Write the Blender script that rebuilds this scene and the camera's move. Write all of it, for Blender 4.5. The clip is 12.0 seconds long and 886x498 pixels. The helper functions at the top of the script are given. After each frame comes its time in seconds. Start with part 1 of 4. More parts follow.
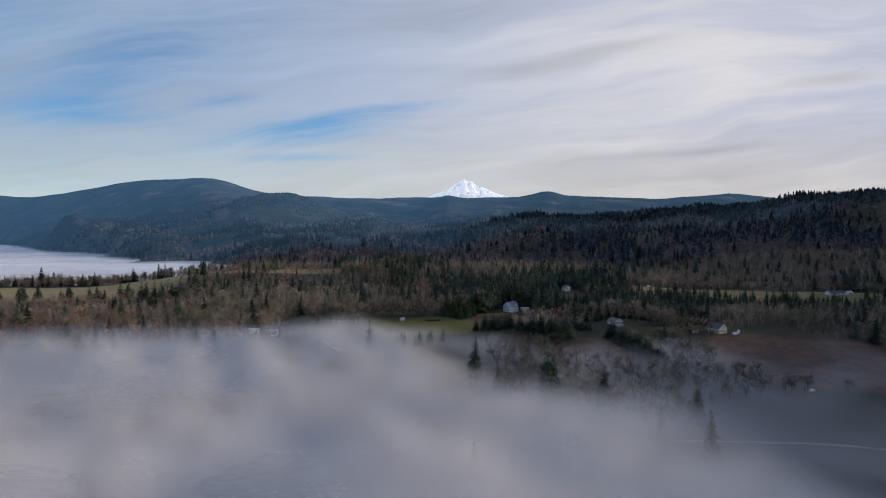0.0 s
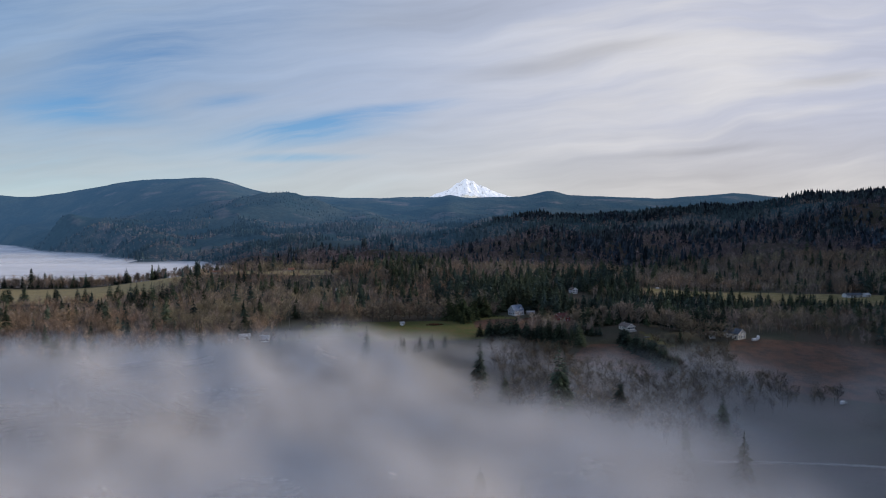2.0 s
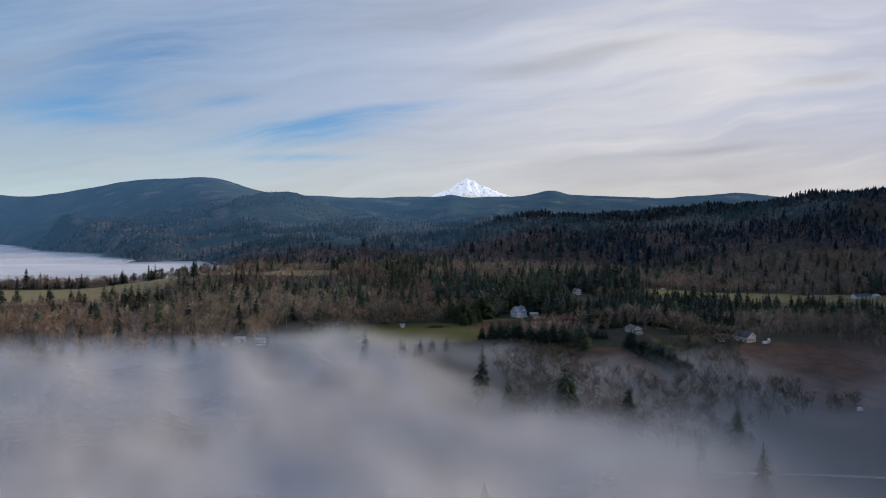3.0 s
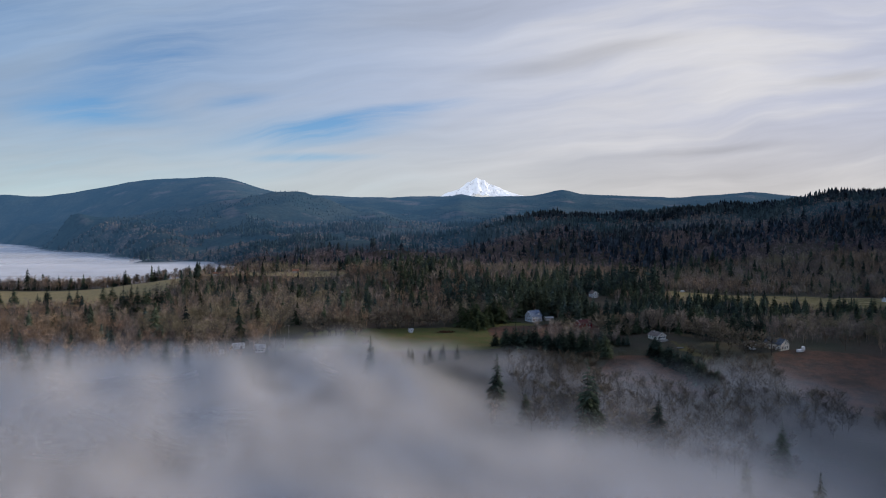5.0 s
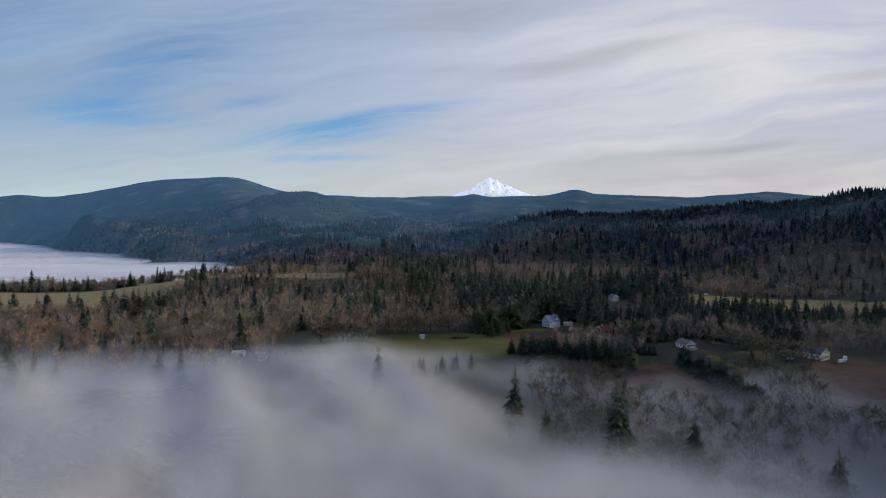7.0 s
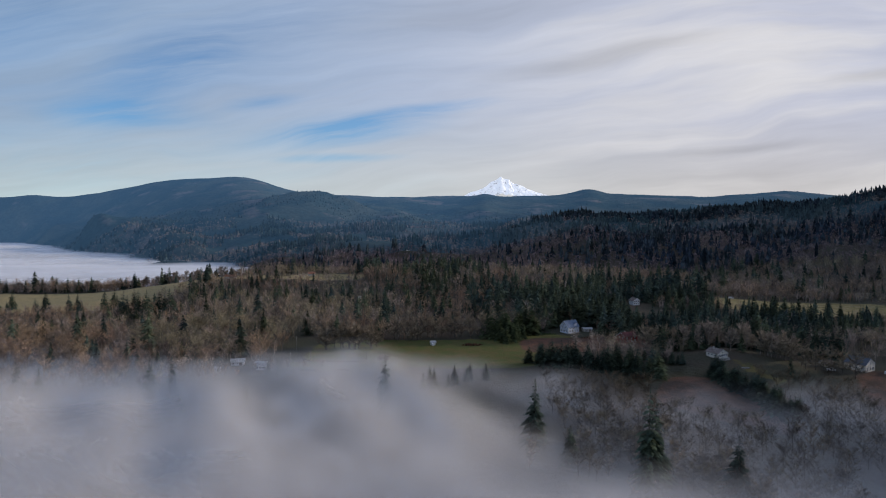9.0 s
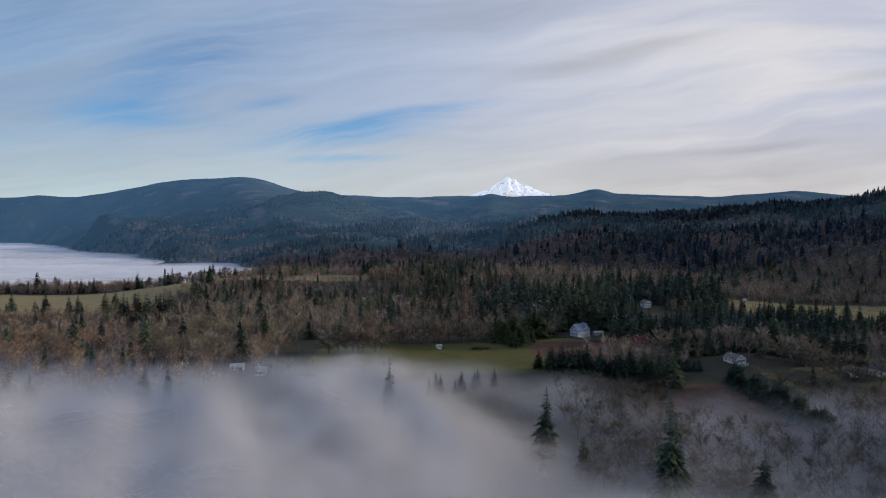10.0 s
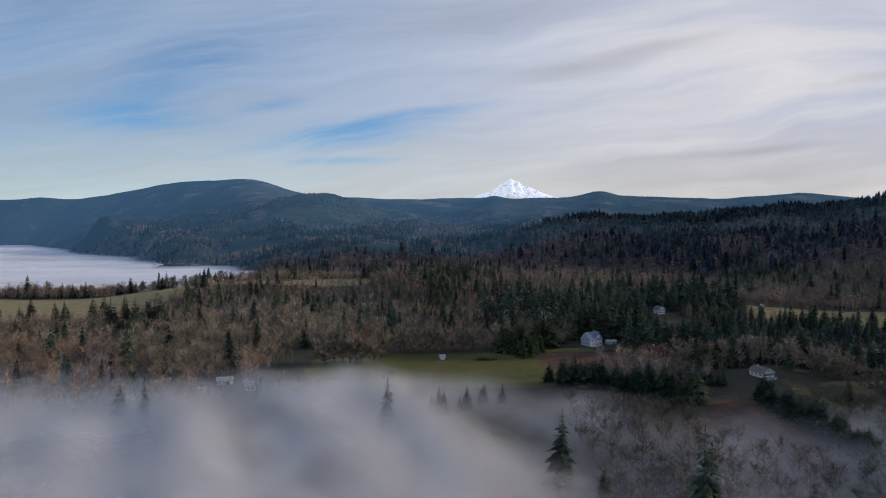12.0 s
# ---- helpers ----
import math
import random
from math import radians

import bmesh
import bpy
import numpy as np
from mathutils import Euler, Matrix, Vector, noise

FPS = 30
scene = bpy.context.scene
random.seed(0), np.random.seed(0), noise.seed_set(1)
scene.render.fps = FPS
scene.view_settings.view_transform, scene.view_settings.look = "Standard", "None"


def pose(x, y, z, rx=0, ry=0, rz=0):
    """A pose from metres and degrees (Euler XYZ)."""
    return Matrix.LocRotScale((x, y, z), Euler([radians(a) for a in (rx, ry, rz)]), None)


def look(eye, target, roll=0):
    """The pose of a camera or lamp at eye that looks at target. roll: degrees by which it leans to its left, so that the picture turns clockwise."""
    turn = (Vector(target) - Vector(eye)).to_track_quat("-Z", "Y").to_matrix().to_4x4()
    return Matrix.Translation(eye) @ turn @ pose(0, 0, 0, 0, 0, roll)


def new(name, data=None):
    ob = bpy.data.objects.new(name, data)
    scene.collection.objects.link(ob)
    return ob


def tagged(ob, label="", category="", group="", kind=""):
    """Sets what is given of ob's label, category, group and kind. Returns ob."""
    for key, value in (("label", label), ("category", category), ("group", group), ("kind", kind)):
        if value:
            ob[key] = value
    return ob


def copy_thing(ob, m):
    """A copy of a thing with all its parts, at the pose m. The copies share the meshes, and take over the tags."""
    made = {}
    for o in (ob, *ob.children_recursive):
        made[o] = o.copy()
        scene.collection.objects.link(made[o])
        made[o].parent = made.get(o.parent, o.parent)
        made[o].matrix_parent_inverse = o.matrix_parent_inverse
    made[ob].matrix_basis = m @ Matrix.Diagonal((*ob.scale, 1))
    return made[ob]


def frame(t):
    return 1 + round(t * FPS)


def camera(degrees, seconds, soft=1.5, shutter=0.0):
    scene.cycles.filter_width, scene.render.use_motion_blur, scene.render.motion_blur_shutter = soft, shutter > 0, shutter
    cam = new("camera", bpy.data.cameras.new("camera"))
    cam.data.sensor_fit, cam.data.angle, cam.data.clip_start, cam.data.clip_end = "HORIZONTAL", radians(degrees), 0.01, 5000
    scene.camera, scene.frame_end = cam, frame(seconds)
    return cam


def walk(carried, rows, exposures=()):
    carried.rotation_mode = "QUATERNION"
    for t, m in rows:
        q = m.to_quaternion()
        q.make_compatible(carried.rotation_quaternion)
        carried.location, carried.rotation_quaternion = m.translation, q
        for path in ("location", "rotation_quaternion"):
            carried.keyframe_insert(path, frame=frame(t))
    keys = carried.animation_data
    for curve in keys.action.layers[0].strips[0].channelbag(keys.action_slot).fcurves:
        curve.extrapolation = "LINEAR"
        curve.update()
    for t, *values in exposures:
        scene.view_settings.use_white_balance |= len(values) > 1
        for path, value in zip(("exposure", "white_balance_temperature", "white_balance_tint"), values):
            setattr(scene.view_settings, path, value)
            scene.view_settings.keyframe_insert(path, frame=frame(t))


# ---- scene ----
# ---------------------------------------------------------------- camera
cam = camera(70, 12.0, soft=1.0)
# seconds, x, y, z, degrees to the right of the way, degrees downwards
FLIGHT = (
    (0.0, 0.00, 0.00, 150.00, 2.755, 2.018), (0.5, 0.34, 8.09, 149.91, 2.721, 2.015), (1.0, 0.66, 16.17, 149.84, 2.694, 2.010),
    (1.5, 0.94, 24.23, 149.77, 2.659, 2.016), (2.0, 1.19, 32.28, 149.70, 2.613, 2.024), (2.5, 1.42, 40.31, 149.65, 2.579, 2.028),
    (3.0, 1.61, 48.33, 149.60, 2.540, 2.046), (5.0, 2.09, 80.26, 149.48, 1.657, 2.060), (5.5, 2.13, 88.21, 149.47, 1.157, 2.055),
    (6.0, 2.15, 96.14, 149.47, 0.886, 2.042), (6.5, 2.13, 104.06, 149.47, 0.739, 2.051), (7.0, 2.09, 111.97, 149.48, 0.579, 2.050),
    (9.0, 1.61, 143.45, 149.60, -0.440, 2.054), (9.5, 1.42, 151.28, 149.65, -0.726, 2.041), (10.0, 1.19, 159.10, 149.70, -1.002, 2.037),
    (10.5, 0.94, 166.91, 149.77, -1.173, 2.014), (11.0, 0.66, 174.70, 149.84, -1.217, 2.010), (11.5, 0.34, 182.47, 149.91, -1.217, 1.985),
    (12.0, 0.00, 190.24, 150.00, -1.232, 1.838))
walk(cam, [(t, pose(x, y, z, 90 - down, 0, -right)) for t, x, y, z, right, down in FLIGHT], [(0.0, 0.0, 6100, 10), (12.0, 0.0, 6100, 10)])
scene.cycles.transparent_max_bounces = 40

# ---------------------------------------------------------------- light
SUN_AZIMUTH = 74.0     # degrees to the right of the way
SUN_HEIGHT = 15.0
sun = new("sun", bpy.data.lights.new("sun", "SUN"))
sun.data.energy, sun.data.angle, sun.data.color = 3.0, radians(4), (1.0, 0.85, 0.68)
s_az, s_el = radians(SUN_AZIMUTH), radians(SUN_HEIGHT)
sun_way = Vector((math.sin(s_az) * math.cos(s_el), math.cos(s_az) * math.cos(s_el), math.sin(s_el)))
sun.matrix_world = look(sun_way * 1000, (0, 0, 0))


def nodes_of(owner):
    owner.use_nodes = True
    owner.node_tree.nodes.clear()
    tree = owner.node_tree

    def node(kind, **settings):
        n = tree.nodes.new(kind)
        for key, value in settings.items():
            if key in n.inputs:
                n.inputs[key].default_value = value
        return n

    def link(a, b):
        tree.links.new(a, b)

    def math_node(operation, a, b=None, clamp=False):
        n = tree.nodes.new("ShaderNodeMath")
        n.operation, n.use_clamp = operation, clamp
        for k, v in enumerate((a, b)):
            if v is None:
                continue
            if isinstance(v, (int, float)):
                n.inputs[k].default_value = v
            else:
                link(v, n.inputs[k])
        return n.outputs[0]

    def ramp(value, low, high):
        n = tree.nodes.new("ShaderNodeMapRange")
        n.interpolation_type = "SMOOTHSTEP"
        n.inputs["From Min"].default_value, n.inputs["From Max"].default_value = low, high
        link(value, n.inputs["Value"])
        return n.outputs["Result"]

    def mix(fac, a, b, blend="MIX"):
        n = tree.nodes.new("ShaderNodeMix")
        n.data_type, n.blend_type = "RGBA", blend
        for socket, v in ((n.inputs["Factor"], fac), (n.inputs["A"], a), (n.inputs["B"], b)):
            if socket.type == "RGBA" and isinstance(v, tuple):
                socket.default_value = (*v, 1)
            elif isinstance(v, (int, float)):
                socket.default_value = v
            else:
                link(v, socket)
        return n.outputs["Result"] if "Result" in n.outputs and n.outputs["Result"].type == "RGBA" else n.outputs[2]

    def noise_tex(vector, scale, detail=3.0, rough=0.5, distort=0.0):
        n = node("ShaderNodeTexNoise", Scale=scale, Detail=detail, Roughness=rough, Distortion=distort)
        if vector is not None:
            link(vector, n.inputs["Vector"])
        return n.outputs["Fac"]

    def combine(x, y, z=0.0):
        n = tree.nodes.new("ShaderNodeCombineXYZ")
        for k, v in enumerate((x, y, z)):
            if isinstance(v, (int, float)):
                n.inputs[k].default_value = v
            else:
                link(v, n.inputs[k])
        return n.outputs[0]

    return tree, node, link, math_node, ramp, mix, noise_tex, combine


def build_world():
    world = bpy.data.worlds.new("sky")
    scene.world = world
    tree, node, link, M, ramp, mix, noise_tex, combine = nodes_of(world)
    sky = tree.nodes.new("ShaderNodeTexSky")
    sky.sky_type, sky.sun_disc = "NISHITA", False
    sky.sun_elevation, sky.sun_rotation = s_el, s_az
    sky.air_density, sky.dust_density, sky.ozone_density, sky.altitude = 1.0, 0.1, 3.0, 800.0
    clear = node("ShaderNodeBackground", Strength=0.11)
    link(mix(1.0, sky.outputs[0], (0.97, 1.12, 1.25), "MULTIPLY"), clear.inputs["Color"])
    way = node("ShaderNodeTexCoord").outputs["Generated"]
    split = node("ShaderNodeSeparateXYZ")
    link(way, split.inputs[0])
    x, y, z = split.outputs
    front = M("MAXIMUM", M("ABSOLUTE", y), 0.25)
    u, v = M("DIVIDE", x, front), M("DIVIDE", z, front)     # flat map of the sky ahead
    # thin streaks of high cloud that rise a little to the right
    tilt = M("SUBTRACT", v, M("MULTIPLY", u, 0.13))
    warp = noise_tex(combine(M("MULTIPLY", u, 1.6), M("MULTIPLY", v, 3.0)), 1.6, 3.0)
    bent = M("ADD", tilt, M("MULTIPLY", M("SUBTRACT", warp, 0.5), 0.10))
    streaks = noise_tex(combine(M("MULTIPLY", u, 1.1), M("MULTIPLY", bent, 9.0), 3.1), 2.0, 5.0, 0.55)
    wisps = noise_tex(combine(M("MULTIPLY", u, 2.2), M("MULTIPLY", bent, 15.0), 7.7), 2.8, 5.0, 0.60)

    def patch(cu, cv, ru, rv, lean=0.10):
        """A long oval in the flat map, rising to the right."""
        a = M("DIVIDE", M("SUBTRACT", u, cu), ru)
        b = M("DIVIDE", M("SUBTRACT", M("SUBTRACT", M("ADD", v, M("MULTIPLY", M("SUBTRACT", warp, 0.5), 0.035)), cv), M("MULTIPLY", M("SUBTRACT", u, cu), lean)), rv)
        d = M("SQRT", M("ADD", M("MULTIPLY", a, a), M("MULTIPLY", b, b)))
        return M("SUBTRACT", 1.0, ramp(d, 0.0, 1.0))

    def total(ovals):
        out = None
        for weight, *oval in ovals:
            one = M("MULTIPLY", patch(*oval), weight)
            out = one if out is None else M("ADD", out, one)
        return out

    broad = noise_tex(combine(M("MULTIPLY", u, 0.9), M("MULTIPLY", bent, 6.5), 5.2), 1.8, 3.0, 0.5)
    feather = noise_tex(combine(M("MULTIPLY", u, 3.4), M("MULTIPLY", bent, 40.0), 2.9), 1.6, 5.0, 0.62)
    # openings where the blue shows between the streaks
    opening = total(((1.0, -0.165, 0.150, 0.22, 0.036), (0.8, -0.03, 0.184, 0.14, 0.015, 0.12), (0.7, -0.18, 0.108, 0.15, 0.010, -0.02), (0.75, -0.52, 0.180, 0.20, 0.034, -0.04),
                     (0.62, -0.47, 0.235, 0.20, 0.085, 0.30), (0.55, -0.29, 0.196, 0.09, 0.016), (0.40, -0.66, 0.33, 0.24, 0.10, 0.2), (0.30, -0.30, 0.30, 0.30, 0.10, 0.25)))
    thin = M("ADD", M("MULTIPLY", M("SUBTRACT", feather, 0.5), 2.0), M("MULTIPLY", M("SUBTRACT", wisps, 0.5), 1.3))
    thin = M("ADD", thin, M("MULTIPLY", M("SUBTRACT", streaks, 0.5), 0.6))
    clear_sky = M("MULTIPLY", opening, M("ADD", 0.78, M("MULTIPLY", thin, -1.0)), True)
    clear_sky = M("ADD", clear_sky, M("MULTIPLY", M("SUBTRACT", 1.0, ramp(u, -0.6, 0.3)), M("MULTIPLY", ramp(M("ADD", wisps, streaks), 0.75, 1.25), 0.20)), True)
    cloud = M("SUBTRACT", 1.0, M("MULTIPLY", clear_sky, 0.95))
    # cloud colour: greyer blue to the left, cream towards the sun's side and the horizon
    side = ramp(u, -0.7, 0.55)
    low = M("SUBTRACT", 1.0, ramp(v, 0.02, 0.22))
    tone = mix(side, (0.305, 0.400, 0.530), (0.53, 0.535, 0.610))
    warm = mix(side, (0.52, 0.585, 0.575), (0.57, 0.53, 0.495))
    tone = mix(low, tone, warm)
    cream = M("MULTIPLY", ramp(M("ADD", M("MULTIPLY", broad, 0.7), M("MULTIPLY", streaks, 0.5)), 0.52, 0.74), ramp(u, -0.15, 0.5))
    tone = mix(M("MULTIPLY", cream, 0.70), tone, (0.72, 0.675, 0.63))
    tone = mix(ramp(v, 0.36, 0.95), tone, (0.270, 0.345, 0.525))
    shade = M("ADD", 0.80, M("MULTIPLY", broad, 0.26))
    shade = M("ADD", shade, M("MULTIPLY", streaks, 0.22))
    shade = M("ADD", shade, M("MULTIPLY", M("SUBTRACT", feather, 0.5), 0.20))
    grey = total(((0.24, 0.20, 0.255, 0.20, 0.022, 0.17), (0.14, 0.33, 0.285, 0.16, 0.016, 0.12), (0.16, 0.47, 0.122, 0.22, 0.012, 0.08), (0.20, 0.68, 0.238, 0.13, 0.014, 0.12), (0.12, 0.02, 0.33, 0.35, 0.05, 0.1)))
    shade = M("SUBTRACT", shade, grey)
    dull = node("ShaderNodeBackground")
    link(mix(1.0, tone, combine(shade, shade, shade), "MULTIPLY"), dull.inputs["Color"])
    both = node("ShaderNodeMixShader")
    link(cloud, both.inputs[0])
    link(clear.outputs[0], both.inputs[1])
    link(dull.outputs[0], both.inputs[2])
    out = tree.nodes.new("ShaderNodeOutputWorld")
    link(both.outputs[0], out.inputs[0])


build_world()


# ---------------------------------------------------------------- materials
def material(name, colours, scale, rough=0.9, fine=0.0, bump=0.0, bump_scale=None, island=0.0, metal=0.0, spec=0.2, thing_vary=0.0, tone=False):
    """Two or three colours in patches of 1/scale metres, finer grain over them, and relief."""
    mat = bpy.data.materials.new(name)
    tree, node, link, M, ramp, mix, noise_tex, combine = nodes_of(mat)
    place = node("ShaderNodeNewGeometry")
    vec = place.outputs["Position"]
    big = noise_tex(vec, scale, 4.0, 0.6)
    colour = mix(ramp(big, 0.36, 0.64), colours[0], colours[1])
    if len(colours) > 2:
        other = noise_tex(vec, scale * 2.7, 3.0, 0.6)
        colour = mix(M("MULTIPLY", ramp(other, 0.52, 0.70), 0.8), colour, colours[2])
    if fine:
        grain = noise_tex(vec, fine, 3.0, 0.7)
        g = M("ADD", 0.40, M("MULTIPLY", ramp(grain, 0.3, 0.7), 1.15))
        colour = mix(1.0, colour, combine(g, g, g), "MULTIPLY")
    if island:
        g = M("ADD", 1.0 - island / 2, M("MULTIPLY", place.outputs["Random Per Island"], island))
        colour = mix(1.0, colour, combine(g, g, g), "MULTIPLY")
    if tone:
        own = tree.nodes.new("ShaderNodeAttribute")
        own.attribute_name = "tree_tone"
        colour = mix(1.0, colour, combine(own.outputs["Fac"], own.outputs["Fac"], own.outputs["Fac"]), "MULTIPLY")
    if thing_vary:
        info = tree.nodes.new("ShaderNodeObjectInfo")
        g = M("ADD", 1.0 - thing_vary / 2, M("MULTIPLY", info.outputs["Random"], thing_vary))
        colour = mix(1.0, colour, combine(g, g, g), "MULTIPLY")
    shader = node("ShaderNodeBsdfPrincipled", Roughness=rough, Metallic=metal)
    shader.inputs["Specular IOR Level"].default_value = spec
    link(colour, shader.inputs["Base Color"])
    if bump:
        b = node("ShaderNodeBump", Strength=bump, Distance=1.0)
        link(noise_tex(vec, bump_scale or fine or scale * 8, 4.0, 0.6), b.inputs["Height"])
        link(b.outputs[0], shader.inputs["Normal"])
    out = tree.nodes.new("ShaderNodeOutputMaterial")
    link(shader.outputs[0], out.inputs[0])
    return mat


NEEDLES = material("conifer_needles", ((0.036, 0.050, 0.038), (0.056, 0.068, 0.038), (0.032, 0.044, 0.042)), 0.02, 1.0, 0.5, island=0.7, spec=0.0, thing_vary=0.7)
NEEDLES_WOOD = material("forest_needles", ((0.042, 0.058, 0.048), (0.070, 0.080, 0.046), (0.036, 0.050, 0.052)), 0.012, 1.0, 0.5, island=0.6, spec=0.0, tone=True)
NEEDLES_LIGHT = material("mossy_needles", ((0.055, 0.065, 0.030), (0.042, 0.056, 0.030)), 0.05, 1.0, 0.5, island=0.7, spec=0.0, thing_vary=0.5)
BARK = material("bark", ((0.10, 0.085, 0.07), (0.15, 0.13, 0.11)), 0.3, 0.95, 3.0)
PALE_BARK = material("pale_bark", ((0.25, 0.22, 0.19), (0.17, 0.14, 0.11)), 0.2, 0.9, 3.0)
TWIGS = material("brown_twigs", ((0.230, 0.185, 0.150), (0.310, 0.255, 0.200), (0.165, 0.135, 0.120)), 0.02, 0.95, 0.3, island=0.6, thing_vary=0.5)
TWIGS_WOOD = material("grey_brown_twigs", ((0.215, 0.168, 0.142), (0.300, 0.240, 0.188), (0.145, 0.118, 0.112)), 0.02, 0.95, 0.3, island=0.6, tone=True)
TWIGS_RUSSET = material("russet_twigs", ((0.240, 0.158, 0.108), (0.300, 0.215, 0.135), (0.150, 0.110, 0.098)), 0.02, 0.95, 0.3, island=0.6, tone=True)
TWIGS_OLIVE = material("olive_twigs", ((0.220, 0.185, 0.115), (0.300, 0.245, 0.155), (0.145, 0.120, 0.098)), 0.02, 0.95, 0.3, island=0.6, tone=True)
# far twigs and needles: the blue of the haze is mixed into their colours
TWIGS_FAR = material("haze_tinted_crowns", ((0.132, 0.100, 0.108), (0.190, 0.145, 0.136), (0.092, 0.076, 0.094)), 0.005, 0.95, 0.08, island=0.6, tone=True)
NEEDLES_FAR = material("haze_tinted_needles", ((0.034, 0.046, 0.060), (0.046, 0.058, 0.060), (0.032, 0.042, 0.062)), 0.006, 1.0, 0.08, island=0.6, spec=0.0, tone=True)
MOSSY_TWIGS = material("mossy_twigs", ((0.215, 0.180, 0.125), (0.270, 0.215, 0.150), (0.160, 0.135, 0.108)), 0.03, 0.95, 0.3, island=0.7, thing_vary=0.5)
THICKET_TWIGS = material("thicket_twigs", ((0.150, 0.118, 0.074), (0.190, 0.142, 0.090), (0.110, 0.090, 0.072)), 0.03, 0.95, 0.3, island=0.6, tone=True)
HEDGE = material("hedge_leaves", ((0.05, 0.08, 0.03), (0.08, 0.10, 0.035)), 0.2, 0.85, 2.0, island=0.6)
SHRUB = material("russet_shrub_twigs", ((0.14, 0.06, 0.035), (0.10, 0.055, 0.035)), 0.2, 0.95, 2.0, island=0.7)
WHITE_WALL = material("white_siding", ((0.60, 0.61, 0.62), (0.70, 0.70, 0.69)), 0.3, 0.6, 4.0)
CREAM_WALL = material("cream_siding", ((0.62, 0.57, 0.48), (0.70, 0.66, 0.57)), 0.3, 0.6, 4.0)
BLUE_WALL = material("pale_blue_siding", ((0.46, 0.49, 0.55), (0.54, 0.57, 0.62)), 0.3, 0.6, 4.0)
RED_WALL = material("dark_red_boards", ((0.17, 0.014, 0.018), (0.22, 0.022, 0.026)), 0.3, 0.7, 4.0)
GREY_WALL = material("weathered_grey_boards", ((0.33, 0.31, 0.29), (0.42, 0.40, 0.37)), 0.3, 0.8, 4.0)
ROOF_BLUE = material("blue_grey_metal_roof", ((0.13, 0.165, 0.235), (0.17, 0.21, 0.28)), 0.3, 0.7, 3.0, spec=0.2)
ROOF_BROWN = material("brown_shingles", ((0.16, 0.13, 0.115), (0.22, 0.18, 0.155)), 0.4, 0.9, 5.0)
ROOF_MAROON = material("maroon_roof", ((0.060, 0.018, 0.020), (0.085, 0.026, 0.028)), 0.4, 0.8, 4.0)
ROOF_DARK = material("dark_slate_roof", ((0.075, 0.085, 0.10), (0.11, 0.12, 0.135)), 0.4, 0.7, 5.0)
ROOF_PALE = material("pale_metal_roof", ((0.34, 0.34, 0.34), (0.42, 0.41, 0.40)), 0.3, 0.5, 3.0)
ROOF_RUST = material("rusty_roof", ((0.32, 0.14, 0.08), (0.24, 0.11, 0.07)), 0.4, 0.8, 4.0)
TRIM = material("white_trim", ((0.78, 0.78, 0.78), (0.82, 0.82, 0.81)), 1.0, 0.5)
GLASS = material("window_glass", ((0.02, 0.025, 0.03), (0.03, 0.035, 0.04)), 1.0, 0.12, spec=0.6)
PAINT_WHITE = material("white_vehicle_paint", ((0.80, 0.80, 0.80), (0.74, 0.74, 0.74)), 0.8, 0.3, spec=0.5)
RUBBER = material("tyre_rubber", ((0.03, 0.03, 0.03), (0.045, 0.045, 0.045)), 2.0, 0.9)
POLE_WOOD = material("weathered_pole_wood", ((0.22, 0.19, 0.16), (0.30, 0.27, 0.23)), 0.6, 0.9, 4.0)
GRAVEL = material("pale_gravel", ((0.22, 0.20, 0.18), (0.16, 0.15, 0.135)), 0.2, 0.95, 3.0)


def ground_material():
    mat = bpy.data.materials.new("meadows_and_forest_floor")
    tree, node, link, M, ramp, mix, noise_tex, combine = nodes_of(mat)
    vec = node("ShaderNodeNewGeometry").outputs["Position"]

    def attribute(name):
        n = tree.nodes.new("ShaderNodeAttribute")
        n.attribute_name = name
        return n.outputs["Fac"]

    wide, close, tufts = noise_tex(vec, 0.012, 4.0, 0.6), noise_tex(vec, 0.09, 4.0, 0.65), noise_tex(vec, 0.9, 3.0, 0.7)
    floor = mix(ramp(wide, 0.35, 0.65), (0.080, 0.060, 0.043), (0.055, 0.054, 0.034))
    dry = mix(ramp(close, 0.3, 0.7), (0.330, 0.250, 0.120), (0.240, 0.195, 0.095))
    green = mix(ramp(close, 0.35, 0.65), (0.090, 0.098, 0.028), (0.125, 0.098, 0.036))
    soil = mix(ramp(close, 0.35, 0.65), (0.140, 0.072, 0.045), (0.078, 0.052, 0.036))
    edge = M("MULTIPLY", M("SUBTRACT", close, 0.5), 1.1)
    colour = floor
    for name, paint in (("dry_grass", dry), ("green_grass", green), ("bare_soil", soil)):
        colour = mix(ramp(M("ADD", attribute(name), edge), 0.35, 0.65), colour, paint)
    g = M("ADD", 0.60, M("MULTIPLY", tufts, 0.8))
    colour = mix(1.0, colour, combine(g, g, g), "MULTIPLY")
    shader = node("ShaderNodeBsdfPrincipled", Roughness=0.95)
    shader.inputs["Specular IOR Level"].default_value = 0.1
    link(colour, shader.inputs["Base Color"])
    b = node("ShaderNodeBump", Strength=0.6, Distance=1.5)
    link(noise_tex(vec, 0.35, 5.0, 0.65), b.inputs["Height"])
    link(b.outputs[0], shader.inputs["Normal"])
    out = tree.nodes.new("ShaderNodeOutputMaterial")
    link(shader.outputs[0], out.inputs[0])
    return mat


